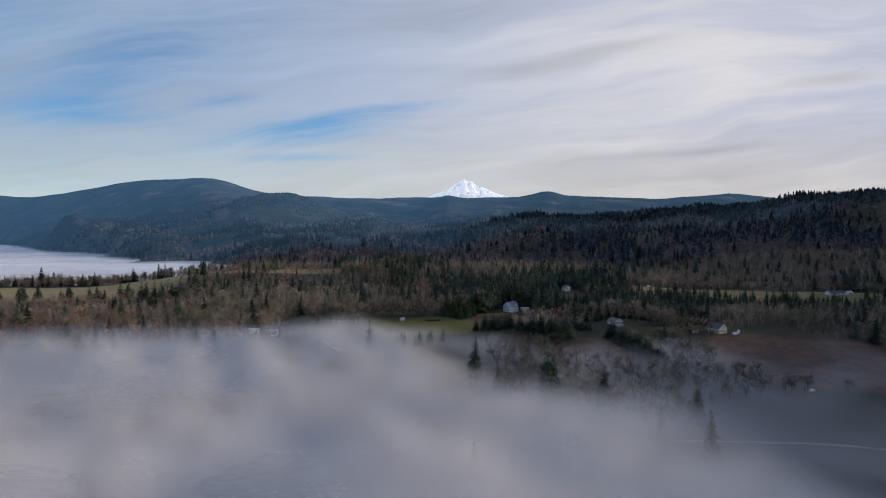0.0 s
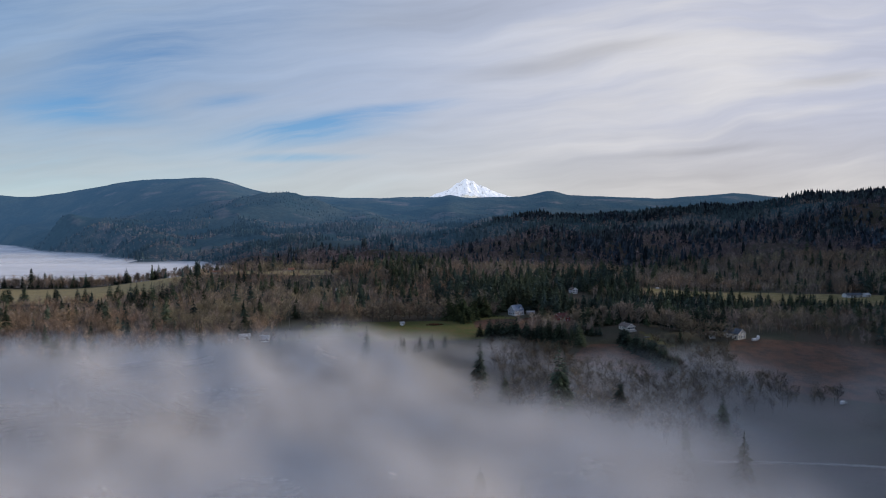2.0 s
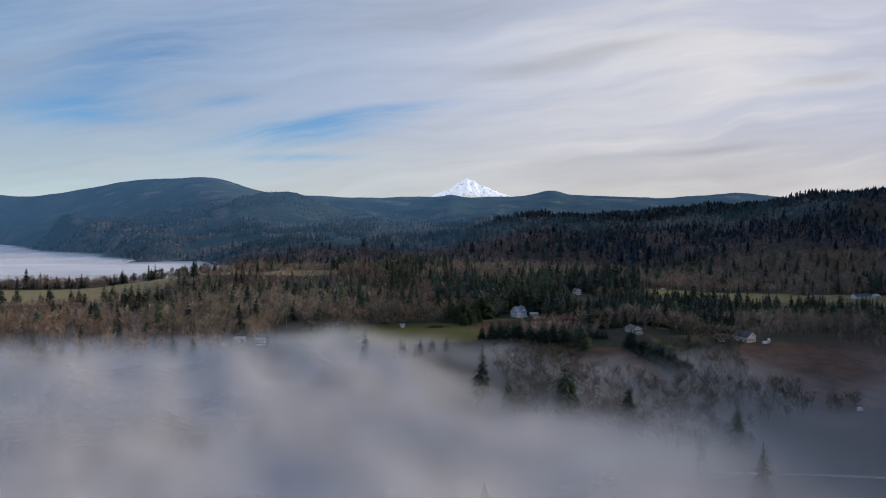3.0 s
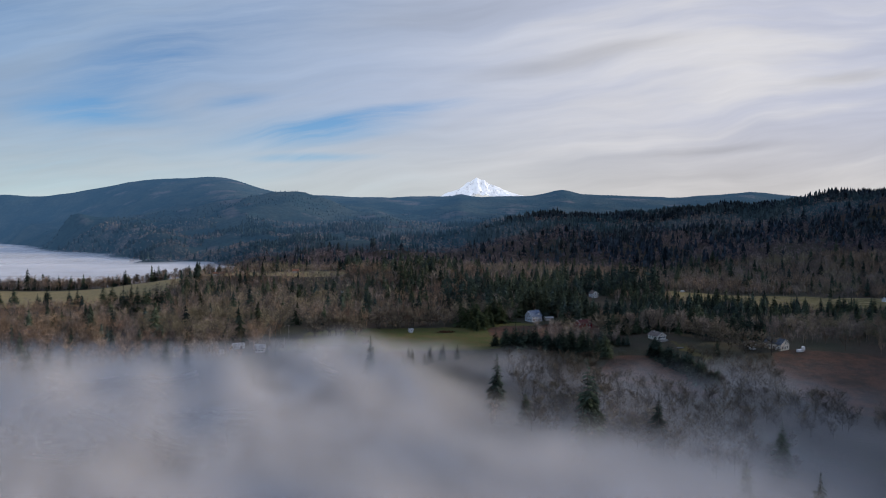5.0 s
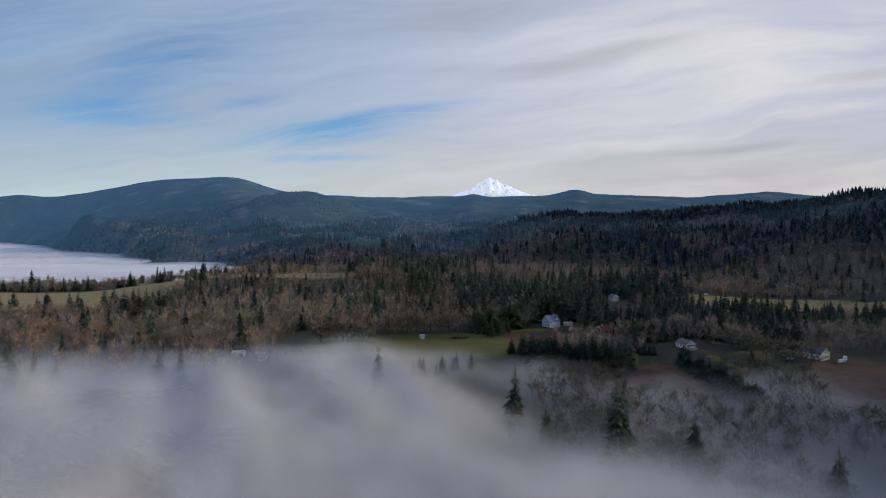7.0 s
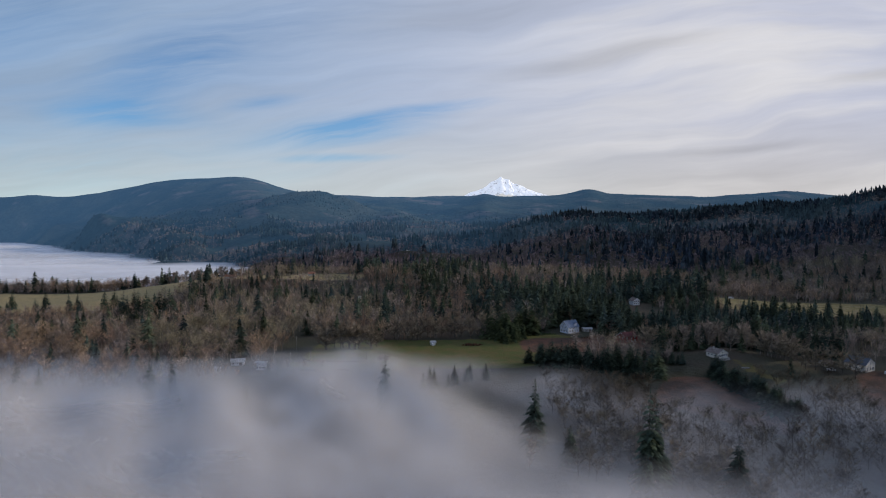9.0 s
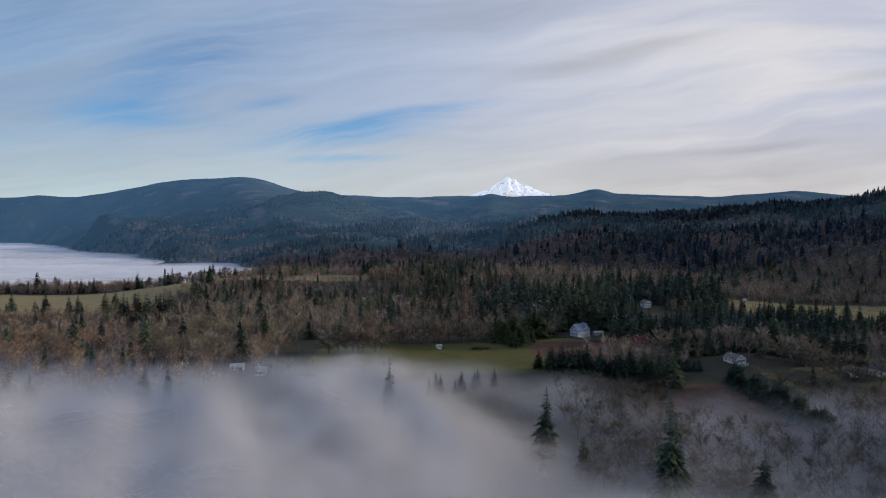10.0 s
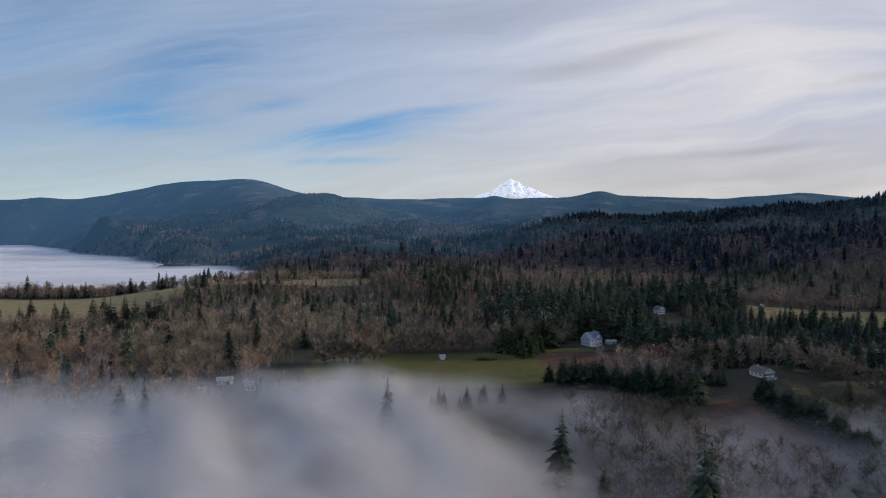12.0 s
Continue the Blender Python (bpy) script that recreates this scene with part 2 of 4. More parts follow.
def far_material(name, glow, colours, scale, stretch=1.0):
    """Distance: wooded slopes, with the haze of the air before them painted on as emission."""
    mat = bpy.data.materials.new(name)
    tree, node, link, M, ramp, mix, noise_tex, combine = nodes_of(mat)
    place = node("ShaderNodeNewGeometry")
    vec = place.outputs["Position"]
    big, fine = noise_tex(vec, scale, 5.0, 0.6), noise_tex(vec, scale * 14, 3.0, 0.7)
    colour = mix(ramp(big, 0.40, 0.62), colours[0], colours[1])
    colour = mix(M("MULTIPLY", ramp(noise_tex(vec, scale * 1.3, 4.0, 0.55), 0.58, 0.70), 0.55), colour, colours[2])
    g = M("MULTIPLY", M("ADD", 0.45, M("MULTIPLY", fine, 1.1)), M("ADD", 0.55, M("MULTIPLY", place.outputs["Random Per Island"], 0.9)))
    colour = mix(1.0, colour, combine(g, g, g), "MULTIPLY")
    shader = node("ShaderNodeBsdfPrincipled", Roughness=1.0)
    shader.inputs["Specular IOR Level"].default_value = 0.0
    link(colour, shader.inputs["Base Color"])
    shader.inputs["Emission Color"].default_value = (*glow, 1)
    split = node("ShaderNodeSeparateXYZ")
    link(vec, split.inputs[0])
    # the painted haze grows with distance and is held back over the right-hand ridge
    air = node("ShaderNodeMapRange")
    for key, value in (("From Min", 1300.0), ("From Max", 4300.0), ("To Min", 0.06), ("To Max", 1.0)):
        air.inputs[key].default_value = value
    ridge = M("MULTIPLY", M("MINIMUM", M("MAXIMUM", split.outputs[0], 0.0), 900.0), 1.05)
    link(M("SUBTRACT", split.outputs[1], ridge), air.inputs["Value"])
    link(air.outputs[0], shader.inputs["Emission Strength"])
    out = tree.nodes.new("ShaderNodeOutputMaterial")
    link(shader.outputs[0], out.inputs[0])
    return mat


def snow_material():
    mat = bpy.data.materials.new("snow_and_rock")
    tree, node, link, M, ramp, mix, noise_tex, combine = nodes_of(mat)
    place = node("ShaderNodeNewGeometry")
    vec = place.outputs["Position"]
    split = node("ShaderNodeSeparateXYZ")
    link(vec, split.inputs[0])
    stretched = combine(M("MULTIPLY", split.outputs[0], 1.0), M("MULTIPLY", split.outputs[1], 1.0), M("MULTIPLY", split.outputs[2], 0.22))
    rock = noise_tex(stretched, 0.045, 6.0, 0.75)
    lower = M("SUBTRACT", 1.0, ramp(split.outputs[2], 335.0, 400.0))
    bare = ramp(M("ADD", rock, M("MULTIPLY", lower, 0.10)), 0.525, 0.60)
    colour = mix(bare, (0.88, 0.88, 0.89), (0.12, 0.14, 0.19))
    shader = node("ShaderNodeBsdfPrincipled", Roughness=0.8)
    link(colour, shader.inputs["Base Color"])
    # even grey glow added to lift the peak to sunlit brightness
    shader.inputs["Emission Color"].default_value = (0.39, 0.39, 0.39, 1)
    shader.inputs["Emission Strength"].default_value = 1.0
    out = tree.nodes.new("ShaderNodeOutputMaterial")
    link(shader.outputs[0], out.inputs[0])
    return mat


def fog_material(name, thick, vary, tone):
    mat = bpy.data.materials.new(name)
    tree, node, link, M, ramp, mix, noise_tex, combine = nodes_of(mat)
    vec = node("ShaderNodeNewGeometry").outputs["Position"]
    dense = tree.nodes.new("ShaderNodeAttribute")
    dense.attribute_name = "fog_amount"
    split = node("ShaderNodeSeparateXYZ")
    link(vec, split.inputs[0])
    flat = combine(M("MULTIPLY", split.outputs[0], 0.75), M("ADD", split.outputs[1], M("MULTIPLY", split.outputs[0], 0.45)), M("MULTIPLY", split.outputs[2], 0.9))
    curl = noise_tex(flat, 0.026, 7.0, 0.62, 1.2)
    swell = noise_tex(flat, 0.0075, 3.0, 0.5, 0.6)
    torn = M("ADD", M("MULTIPLY", ramp(curl, 0.30, 0.70), 0.65), M("MULTIPLY", ramp(swell, 0.34, 0.66), 0.55))
    torn = M("ADD", 1.0 - 0.5 * vary, M("MULTIPLY", M("SUBTRACT", torn, 0.15), vary))
    amount = M("SUBTRACT", dense.outputs["Fac"], M("MULTIPLY", M("SUBTRACT", 1.0, curl), 0.03 * vary))
    alpha = M("MULTIPLY", M("MULTIPLY", M("MAXIMUM", amount, 0.0), torn), thick, True)
    clear = tree.nodes.new("ShaderNodeBsdfTransparent")
    top = node("ShaderNodeBsdfDiffuse")
    top.inputs["Color"].default_value = tone
    back = tree.nodes.new("ShaderNodeBsdfTranslucent")
    back.inputs["Color"].default_value = tone
    drops = node("ShaderNodeMixShader", Fac=0.25)
    link(top.outputs[0], drops.inputs[1])
    link(back.outputs[0], drops.inputs[2])
    both = node("ShaderNodeMixShader")
    link(alpha, both.inputs[0])
    link(clear.outputs[0], both.inputs[1])
    link(drops.outputs[0], both.inputs[2])
    out = tree.nodes.new("ShaderNodeOutputMaterial")
    link(both.outputs[0], out.inputs[0])
    return mat


# ---------------------------------------------------------------- shape of the land
rng = np.random.default_rng(7)
LATTICE = rng.random((256, 256))


def value_noise(x, y):
    xi, yi = np.floor(x).astype(int), np.floor(y).astype(int)
    fx, fy = x - xi, y - yi
    fx, fy = fx * fx * (3 - 2 * fx), fy * fy * (3 - 2 * fy)
    a, b = LATTICE[xi % 256, yi % 256], LATTICE[(xi + 1) % 256, yi % 256]
    c, d = LATTICE[xi % 256, (yi + 1) % 256], LATTICE[(xi + 1) % 256, (yi + 1) % 256]
    return a + (b - a) * fx + (c - a) * fy + (a - b - c + d) * fx * fy


def rolling(x, y, size, octaves=4, shift=0.0):
    """Smooth noise from -1 to 1 with features of that many metres."""
    total, weight, amount = 0.0, 0.0, 1.0
    for k in range(octaves):
        total = total + amount * (value_noise(x / size * 2 ** k + 17.3 * k + shift, y / size * 2 ** k + 5.1 * k + shift) - 0.5) * 2
        weight, amount = weight + amount, amount * 0.5
    return total / weight * 1.5


def step(v, low, high):
    t = np.clip((v - low) / (high - low), 0, 1)
    return t * t * (3 - 2 * t)


def bump(x, y, cx, cy, rx, ry):
    return np.exp(-((x - cx) / rx) ** 2 - ((y - cy) / ry) ** 2)


def bell(u, centre, width):
    return np.exp(-((u - centre) / width) ** 2)


FAR_EDGE = 1720.0       # here the ground hands over to the distant hills
CREST = 4500.0


def skyline(u):
    """Height of the last ridge against the sky, over the tangent of the bearing."""
    px = 784 + 1120 * np.tan(np.arctan(u) - radians(0.886))
    rise = 50 + 31 * bell(px, 300, 130) + 18 * bell(px, 415, 62) + 5 * bell(px, 35, 32) + 5 * bell(px, 520, 90)
    rise = rise + 6 * bell(px, 1012, 24) + 4.5 * bell(px, 832, 17) + 5 * bell(px, 1040, 110) + 7 * bell(px, 1360, 60) + 3 * bell(px, 1270, 40)
    rise = rise + 0.9 * rolling(px, px * 0 + 3.3, 45, 3)
    return 150 + rise / 1120 * (CREST - 96)


def land(x, y):
    """Height of the ground."""
    h = 27 + 26 * step(y, 400, 600)
    h = h + (13 * bell(x, -310, 130) - 4 * step(-x, 400, 540)) * step(y, 850, 1080) * (1 - step(y, 1120, 1500))
    h = h + 27 * bump(x, y, 20, 1090, 330, 190) + 11 * bump(x, y, 230, 860, 130, 120) + 8 * bump(x, y, 200, 604, 42, 34)
    h = h + 6 * bump(x, y, -115, 528, 60, 60) - 6 * bump(x, y, -11, 640, 150, 70)
    # wide valley under the far fog
    shore = 1230 - 1.1 * x + 60 * rolling(x, y, 300, 3, 33.0)
    valley = step(shore - y, -80, 260) * step(y, 1100, 1300) * step(-x, 130, 420)
    # long wooded ridge beyond the river flats
    crest_y = 2020 - 0.16 * (x - 400)
    crest_h = 94 + 56 * step(x, 350, 1250) + 22 * step(x, 1130, 1230) + 6 * rolling(x, y * 0, 260, 3, 4.0)
    near_side = step(y, crest_y - 960 + 140 * rolling(x, y, 420, 2, 9.0), crest_y)
    ridge = crest_h * step(x, 40, 520) * near_side * (1 - 0.7 * step(y, crest_y + 40, crest_y + 700))
    ridge = ridge + 26 * rolling(x + 0.35 * y, y * 0.35, 240, 2, 23.0) * step(x, 200, 520) * near_side * (1 - step(y, crest_y - 140, crest_y + 40))
    h = h + ridge
    # an unseen high bluff on the sun's side, added to shade valley and ridge
    aside = x - 0.80 * np.maximum(y, -100)
    h = h + (185 + 60 * step(y, 900, 1500)) * step(aside, 90, 380) * (1 - step(y, 2100, 2500)) * step(y, -650, -250)
    # rolling woods that rise towards the far hills
    back = step(y, 1250, 3000)
    h = h + 88 * back * (1 - 0.97 * valley) * (1 - 0.55 * step(x, 100, 600)) + 14 * back * rolling(x, y, 520, 3, 2.0)
    h = h + 26 * bump(x, y, 60, 1750, 330, 260)
    h = h - (h - 22) * 0.97 * valley + 34 * bump(x, y, -770, 1890, 95, 22) + 40 * bump(x, y, -1560, 2960, 170, 60) + 36 * bump(x, y, -930, 2330, 120, 60)
    h = h + (13 * rolling(x, y, 260, 3, 81.0) + 5 * rolling(x, y, 90, 2, 83.0)) * step(y, 1150, 1500) * (1 - 0.9 * valley)
    h = h + 2.2 * rolling(x, y, 140, 3) * step(y, 300, 800) + 0.4 * rolling(x, y, 25, 2)
    # low wooded ridges that stand one behind the other
    folds = 1 - 2.2 * np.abs(rolling(x * 0.55 + 0.2 * y, y, 330, 3, 55.0))
    h = h + 24 * folds * step(y, 1450, 1900) * (1 - 0.95 * valley) * (1 - step(x, 350, 700))
    # far slopes
    u = x / (y - 96.0 + 1e-6)
    far = step(y, np.clip(1400 - 1.1 * x, 2500, 4100), CREST)
    cone = 118 * bump(x, y, -640, 3150, 240, 300)
    return h * (1 - far) + (skyline(u) + 14 * rolling(x, y, 300, 4, 6.0) * (1 - step(y, 4200, 4480))) * far + cone


def blob(x, y, cx, cy, rx, ry, turn=0.0):
    """1 inside a rounded oblong, falling to 0 over its last fifth."""
    c, s = math.cos(radians(turn)), math.sin(radians(turn))
    a, b = ((x - cx) * c + (y - cy) * s) / rx, (-(x - cx) * s + (y - cy) * c) / ry
    return 1 - step((a ** 4 + b ** 4) ** 0.25, 0.85, 1.1)


def dry_grass(x, y):
    m = np.maximum(blob(x, y, -640, 955, 300, 128, -3), blob(x, y, -285, 1062, 80, 22, -8))
    m = np.maximum(m, blob(x, y, -420, 1050, 70, 35, -10))
    m = np.maximum(m, blob(x, y, -175, 1066, 58, 34, -6))
    m = np.maximum(m, 0.62 * blob(x, y, 420, 860, 130, 72, -4))
    return np.maximum(m, blob(x, y, 600, 840, 80, 60))


def green_grass(x, y):
    m = np.maximum(blob(x, y, -15, 640, 95, 52), blob(x, y, -70, 584, 44, 18, 10))
    m = np.maximum(m, 0.5 * blob(x, y, 211, 566, 9, 22, 25))
    m = np.maximum(m, 0.52 * np.maximum(blob(x, y, 420, 860, 130, 72, -4), blob(x, y, 600, 840, 80, 60)))
    return np.maximum(m, blob(x, y, 75, 690, 34, 16))


def bare_soil(x, y):
    m = np.maximum(blob(x, y, 115, 668, 55, 24), blob(x, y, 335, 500, 85, 62, -20))
    return np.maximum(m, blob(x, y, 172, 524, 42, 30, -35))


def open_land(x, y):
    return np.maximum(np.maximum(dry_grass(x, y), green_grass(x, y)), bare_soil(x, y))


def mesh_from(name, verts, faces, mat, smooth=False):
    """A mesh from arrays of corners and of equal-sized faces."""
    me = bpy.data.meshes.new(name)
    verts, faces = np.asarray(verts, np.float32), np.asarray(faces, np.int32)
    n, size = faces.shape
    me.vertices.add(len(verts))
    me.vertices.foreach_set("co", verts.ravel())
    me.loops.add(n * size)
    me.loops.foreach_set("vertex_index", faces.ravel())
    me.polygons.add(n)
    me.polygons.foreach_set("loop_start", np.arange(0, n * size, size, dtype=np.int32))
    me.polygons.foreach_set("use_smooth", np.full(n, smooth))
    me.materials.append(mat)
    me.update(calc_edges=True)
    me.validate()
    return me


def grid_faces(rows, cols, first=0):
    i = np.arange(rows - 1)[:, None] * cols + np.arange(cols - 1)[None, :]
    i = i.ravel() + first
    return np.stack([i, i + 1, i + cols + 1, i + cols], 1)


def fan_grid(ys, cols, spread, margin):
    """Rows across the view that grow wider with distance."""
    s = np.linspace(-1, 1, cols)
    y = np.repeat(ys[:, None], cols, 1)
    x = s[None, :] * (spread * np.maximum(y, 0) + margin)
    return x, y


# ---------------------------------------------------------------- ground and distance
def build_ground():
    ys = np.concatenate([np.linspace(-700, 150, 18), np.geomspace(170, FAR_EDGE, 330)])
    x, y = fan_grid(ys, 330, 1.0, 600)
    z = land(x, y)
    verts = np.stack([x, y, z], -1).reshape(-1, 3)
    me = mesh_from("ground", verts, grid_faces(len(ys), 330), ground_material(), True)
    for name, mask in (("dry_grass", dry_grass), ("green_grass", green_grass), ("bare_soil", bare_soil)):
        me.attributes.new(name, "FLOAT", "POINT").data.foreach_set("value", mask(x, y).ravel().astype(np.float32))
    tagged(new("ground", me), "winter valley floor of brown woodland, dry fields and meadow", "ground", kind="structure")


# the blue emission colour is haze laid over the far woods
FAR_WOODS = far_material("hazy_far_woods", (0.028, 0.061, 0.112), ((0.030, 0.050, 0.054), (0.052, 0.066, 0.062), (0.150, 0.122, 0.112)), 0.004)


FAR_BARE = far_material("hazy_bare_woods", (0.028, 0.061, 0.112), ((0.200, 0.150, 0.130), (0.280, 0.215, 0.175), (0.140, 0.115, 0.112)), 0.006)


def build_distance():
    ys = np.linspace(FAR_EDGE, 4760, 210)
    x, y = fan_grid(ys, 420, 0.95, 200)
    z = land(x, y) - 150 * step(y, CREST, 4760)
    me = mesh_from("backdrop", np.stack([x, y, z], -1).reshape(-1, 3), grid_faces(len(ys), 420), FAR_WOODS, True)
    tagged(new("backdrop", me), "hazy blue forested hills on the horizon", "hills", kind="structure")


def build_snow_mountain():
    """A lone snow-covered volcano far behind the hills."""
    n, m = 240, 100
    px = np.linspace(-105, 120, n)[None, :].repeat(m, 0)        # across, in thousandths of the bearing
    dy = np.linspace(-120, 110, m)[:, None].repeat(n, 1)
    left = 38 * np.clip(1 - np.abs(np.minimum(px, 0)) / 80, 0, 1) ** 1.5 + 3.0 * bell(px, -52, 10) + 1.8 * bell(px, -17, 4)
    right = 38 * np.clip(1 - np.maximum(px, 0) / 115, 0, 1) ** 1.6 + 2.2 * bell(px, 14, 4) + 1.5 * bell(px, 40, 12)
    profile = np.where(px < 0, left, right)
    ribs = np.abs(rolling(px * 1.0 + dy * 0.22, dy * 0.25, 17, 4, 3.0))
    h = profile * (1 - np.abs(dy) / 165) ** 1.2 - 9 * ribs * step(profile, 4, 20) * (1 - step(profile, 31, 37)) * step(-dy, -10, 30)
    h = h + 0.8 * rolling(px, dy, 5, 3, 8.0)
    d = 4784.0
    x = (0.0817 + px / 1120) * d
    z = 150 + (402 - 354 + h) / 1120 * d
    verts = np.stack([x, 96 + d - 40 + dy, z], -1).reshape(-1, 3)
    me = mesh_from("mountain", verts, grid_faces(m, n), snow_material(), True)
    tagged(new("mountain", me), "lone snow-covered volcanic peak far behind forested hills", "mountain", kind="structure")


build_ground()
build_distance()
build_snow_mountain()


# ---------------------------------------------------------------- fog
def fog_cover(x, y, ragged=1.0):
    """How thick the fog lies over the near valley, 0 to 1."""
    wx = x + 38 * rolling(x, y, 130, 2, 6.5) + 12 * ragged * rolling(x, y, 40, 2, 9.5)
    wy = y + 40 * rolling(x, y, 120, 2, 16.5) + 22 * ragged * rolling(x, y, 40, 3, 2.0)
    edge = 538 + 24 * bell(wx, -20, 75) - 8 * bell(wx, -125, 40) + 10 * bell(wx, -200, 60) 
    bank = 1 - step(wy, edge - 130, edge + 45)
    side = 26 + 100 * (1 - step(y, 290, 420))
    lee = 1 - step(wx, side - 90, side + 75)                     # it thins out towards the sun's side
    veil = (0.055 + 0.07 * rolling(x, y, 90, 3, 27.0)) * (1 - step(wy, 480, 590)) * (1 - 0.5 * step(x, 110, 240)) + 0.42 * (1 - step(0.7 * y + 0.3 * wy, 350, 440)) * (1 - 0.72 * step(x, 110, 210))
    fringe = (0.05 + 0.09 * rolling(x, y, 60, 3, 37.0)) * (1 - step(wy, edge - 40, edge + 70)) * (1 - step(wx, 40, 140))
    plume = 0.28 * bump(wx, wy, 196, 505, 52, 36) + 0.10 * bump(wx, wy, 100, 450, 70, 55) + 0.15 * bump(wx, wy, 190, 425, 70, 48) + 0.12 * bump(wx, wy, 330, 470, 90, 40)
    wisp = 0.22 * bump(wx, wy, -128, 552, 30, 26) + 0.12 * bump(wx, wy, -310, 585, 90, 28)
    return np.clip(bank * lee + np.maximum(veil, 0) + np.maximum(fringe, 0) + plume + wisp, 0, 1)


def build_fog():
    """Sheets that follow the rounded top of the bank, denser further down."""
    step_m, sheets = 8.5, 16
    xs, ys = np.arange(-560, 470, step_m), np.arange(-260, 690, step_m)
    x, y = np.meshgrid(xs, ys)
    sx, sy = x + 0.55 * y + 16 * rolling(x, y, 90, 1, 3.0), y * 1.1 + 16 * rolling(x, y, 90, 1, 13.0)
    puffs = 0.8 * np.sqrt(rolling(sx, sy, 120, 1, 5.0) ** 2 + 0.02) + 0.5 * np.sqrt(rolling(sx, sy, 64, 1, 15.0) ** 2 + 0.03)
    border = np.minimum(np.minimum(step(x, -560, -480), step(-x, -465, -400)), np.minimum(step(y, -260, -200), step(-y, -680, -630)))
    cover = fog_cover(x, y) * border
    calm = fog_cover(x, y, 0.0)
    floor = land(x, y)
    top = np.maximum(43 + 14 * step(calm, 0.0, 0.7) + 10 * step(y, 380, 500) * step(-x, -60, 40), floor + 13) + 15 * puffs * step(calm, 0.05, 0.8)
    low = np.maximum(22.0, floor - 3)
    verts, faces, dense = [], [], []
    for k in range(sheets):
        f = k / sheets
        z = top - np.minimum(34.0, top - low) * f ** 1.1 + 0.6 * rolling(x, y, 110, 1, 30.0 + 3.7 * k)
        d = cover * (0.08 + 0.92 * step(np.full_like(x, f), 0.0, 0.55))
        faces.append(grid_faces(len(ys), len(xs), k * x.size))
        verts.append(np.stack([x, y, z], -1).reshape(-1, 3))
        dense.append(d.ravel())
    verts, faces, dense = np.concatenate(verts), np.concatenate(faces), np.concatenate(dense)
    faces = faces[dense[faces].max(1) > 0.012]
    me = mesh_from("fog_bank", verts, faces, fog_material("valley_fog", 0.24, 1.45, (0.80, 0.76, 0.72, 1)), True)
    me.attributes.new("fog_amount", "FLOAT", "POINT").data.foreach_set("value", dense.astype(np.float32))
    tagged(new("fog_bank", me), "low grey bank of drifting fog over the valley floor", "fog", kind="stuff")


def build_far_fog():
    xs, ys = np.arange(-3300, 60, 30.0), np.arange(1060, 4000, 30.0)
    x, y = np.meshgrid(xs, ys)
    lump = rolling(x, y, 380, 3, 21.0)
    verts, faces, dense = [], [], []
    levels = np.linspace(30, 50, 6)
    for k, level in enumerate(levels):
        z = level + 4.0 * lump
        d = step(x, -3300, -3150) * step(-x, -60, 150) * step(y, 1060, 1130) * step(-y, -4000, -3800) * step(50 + 5 * lump - level, -6, 8)
        d = d * step(level + 4.0 * lump - land(x, y), -3, 22)
        faces.append(grid_faces(len(ys), len(xs), k * x.size))
        verts.append(np.stack([x, y, z], -1).reshape(-1, 3))
        dense.append(d.ravel())
    me = mesh_from("fog_sea", np.concatenate(verts), np.concatenate(faces), fog_material("far_valley_fog", 0.8, 0.15, (0.97, 0.95, 0.93, 1)), True)
    me.attributes.new("fog_amount", "FLOAT", "POINT").data.foreach_set("value", np.concatenate(dense).astype(np.float32))
    tagged(new("fog_sea", me), "pale level sea of fog filling the far valley", "fog", kind="stuff")


build_fog()
build_far_fog()


# ---------------------------------------------------------------- trees as shapes
def conifer_shape(r, layers, points, slim=1.0):
    """Ragged skirts of boughs round an axis, one metre high; all triangles."""
    verts, faces = [], []
    for k in range(layers):
        f = k / layers
        low, high = 0.10 + 0.82 * f, min(1.0, 0.10 + 0.82 * f + 1.75 / layers)
        reach = (0.185 * (1 - f) ** 0.68 + 0.010) * slim * r.uniform(0.68, 1.2)
        base = len(verts)
        verts.append((r.uniform(-0.006, 0.006), r.uniform(-0.006, 0.006), high))
        spin = r.uniform(0, 6.28)
        for j in range(points * 2):
            a = spin + math.pi * j / points
            d = reach * (r.uniform(0.8, 1.2) if j % 2 == 0 else r.uniform(0.35, 0.55))
            drop = -0.035 * (1 - f) if j % 2 == 0 else 0.02
            verts.append((d * math.cos(a), d * math.sin(a), low + drop * r.uniform(0.5, 1.4)))
        for j in range(points * 2):
            faces.append((base, base + 1 + j, base + 1 + (j + 1) % (points * 2)))
    return np.array(verts), np.array(faces)


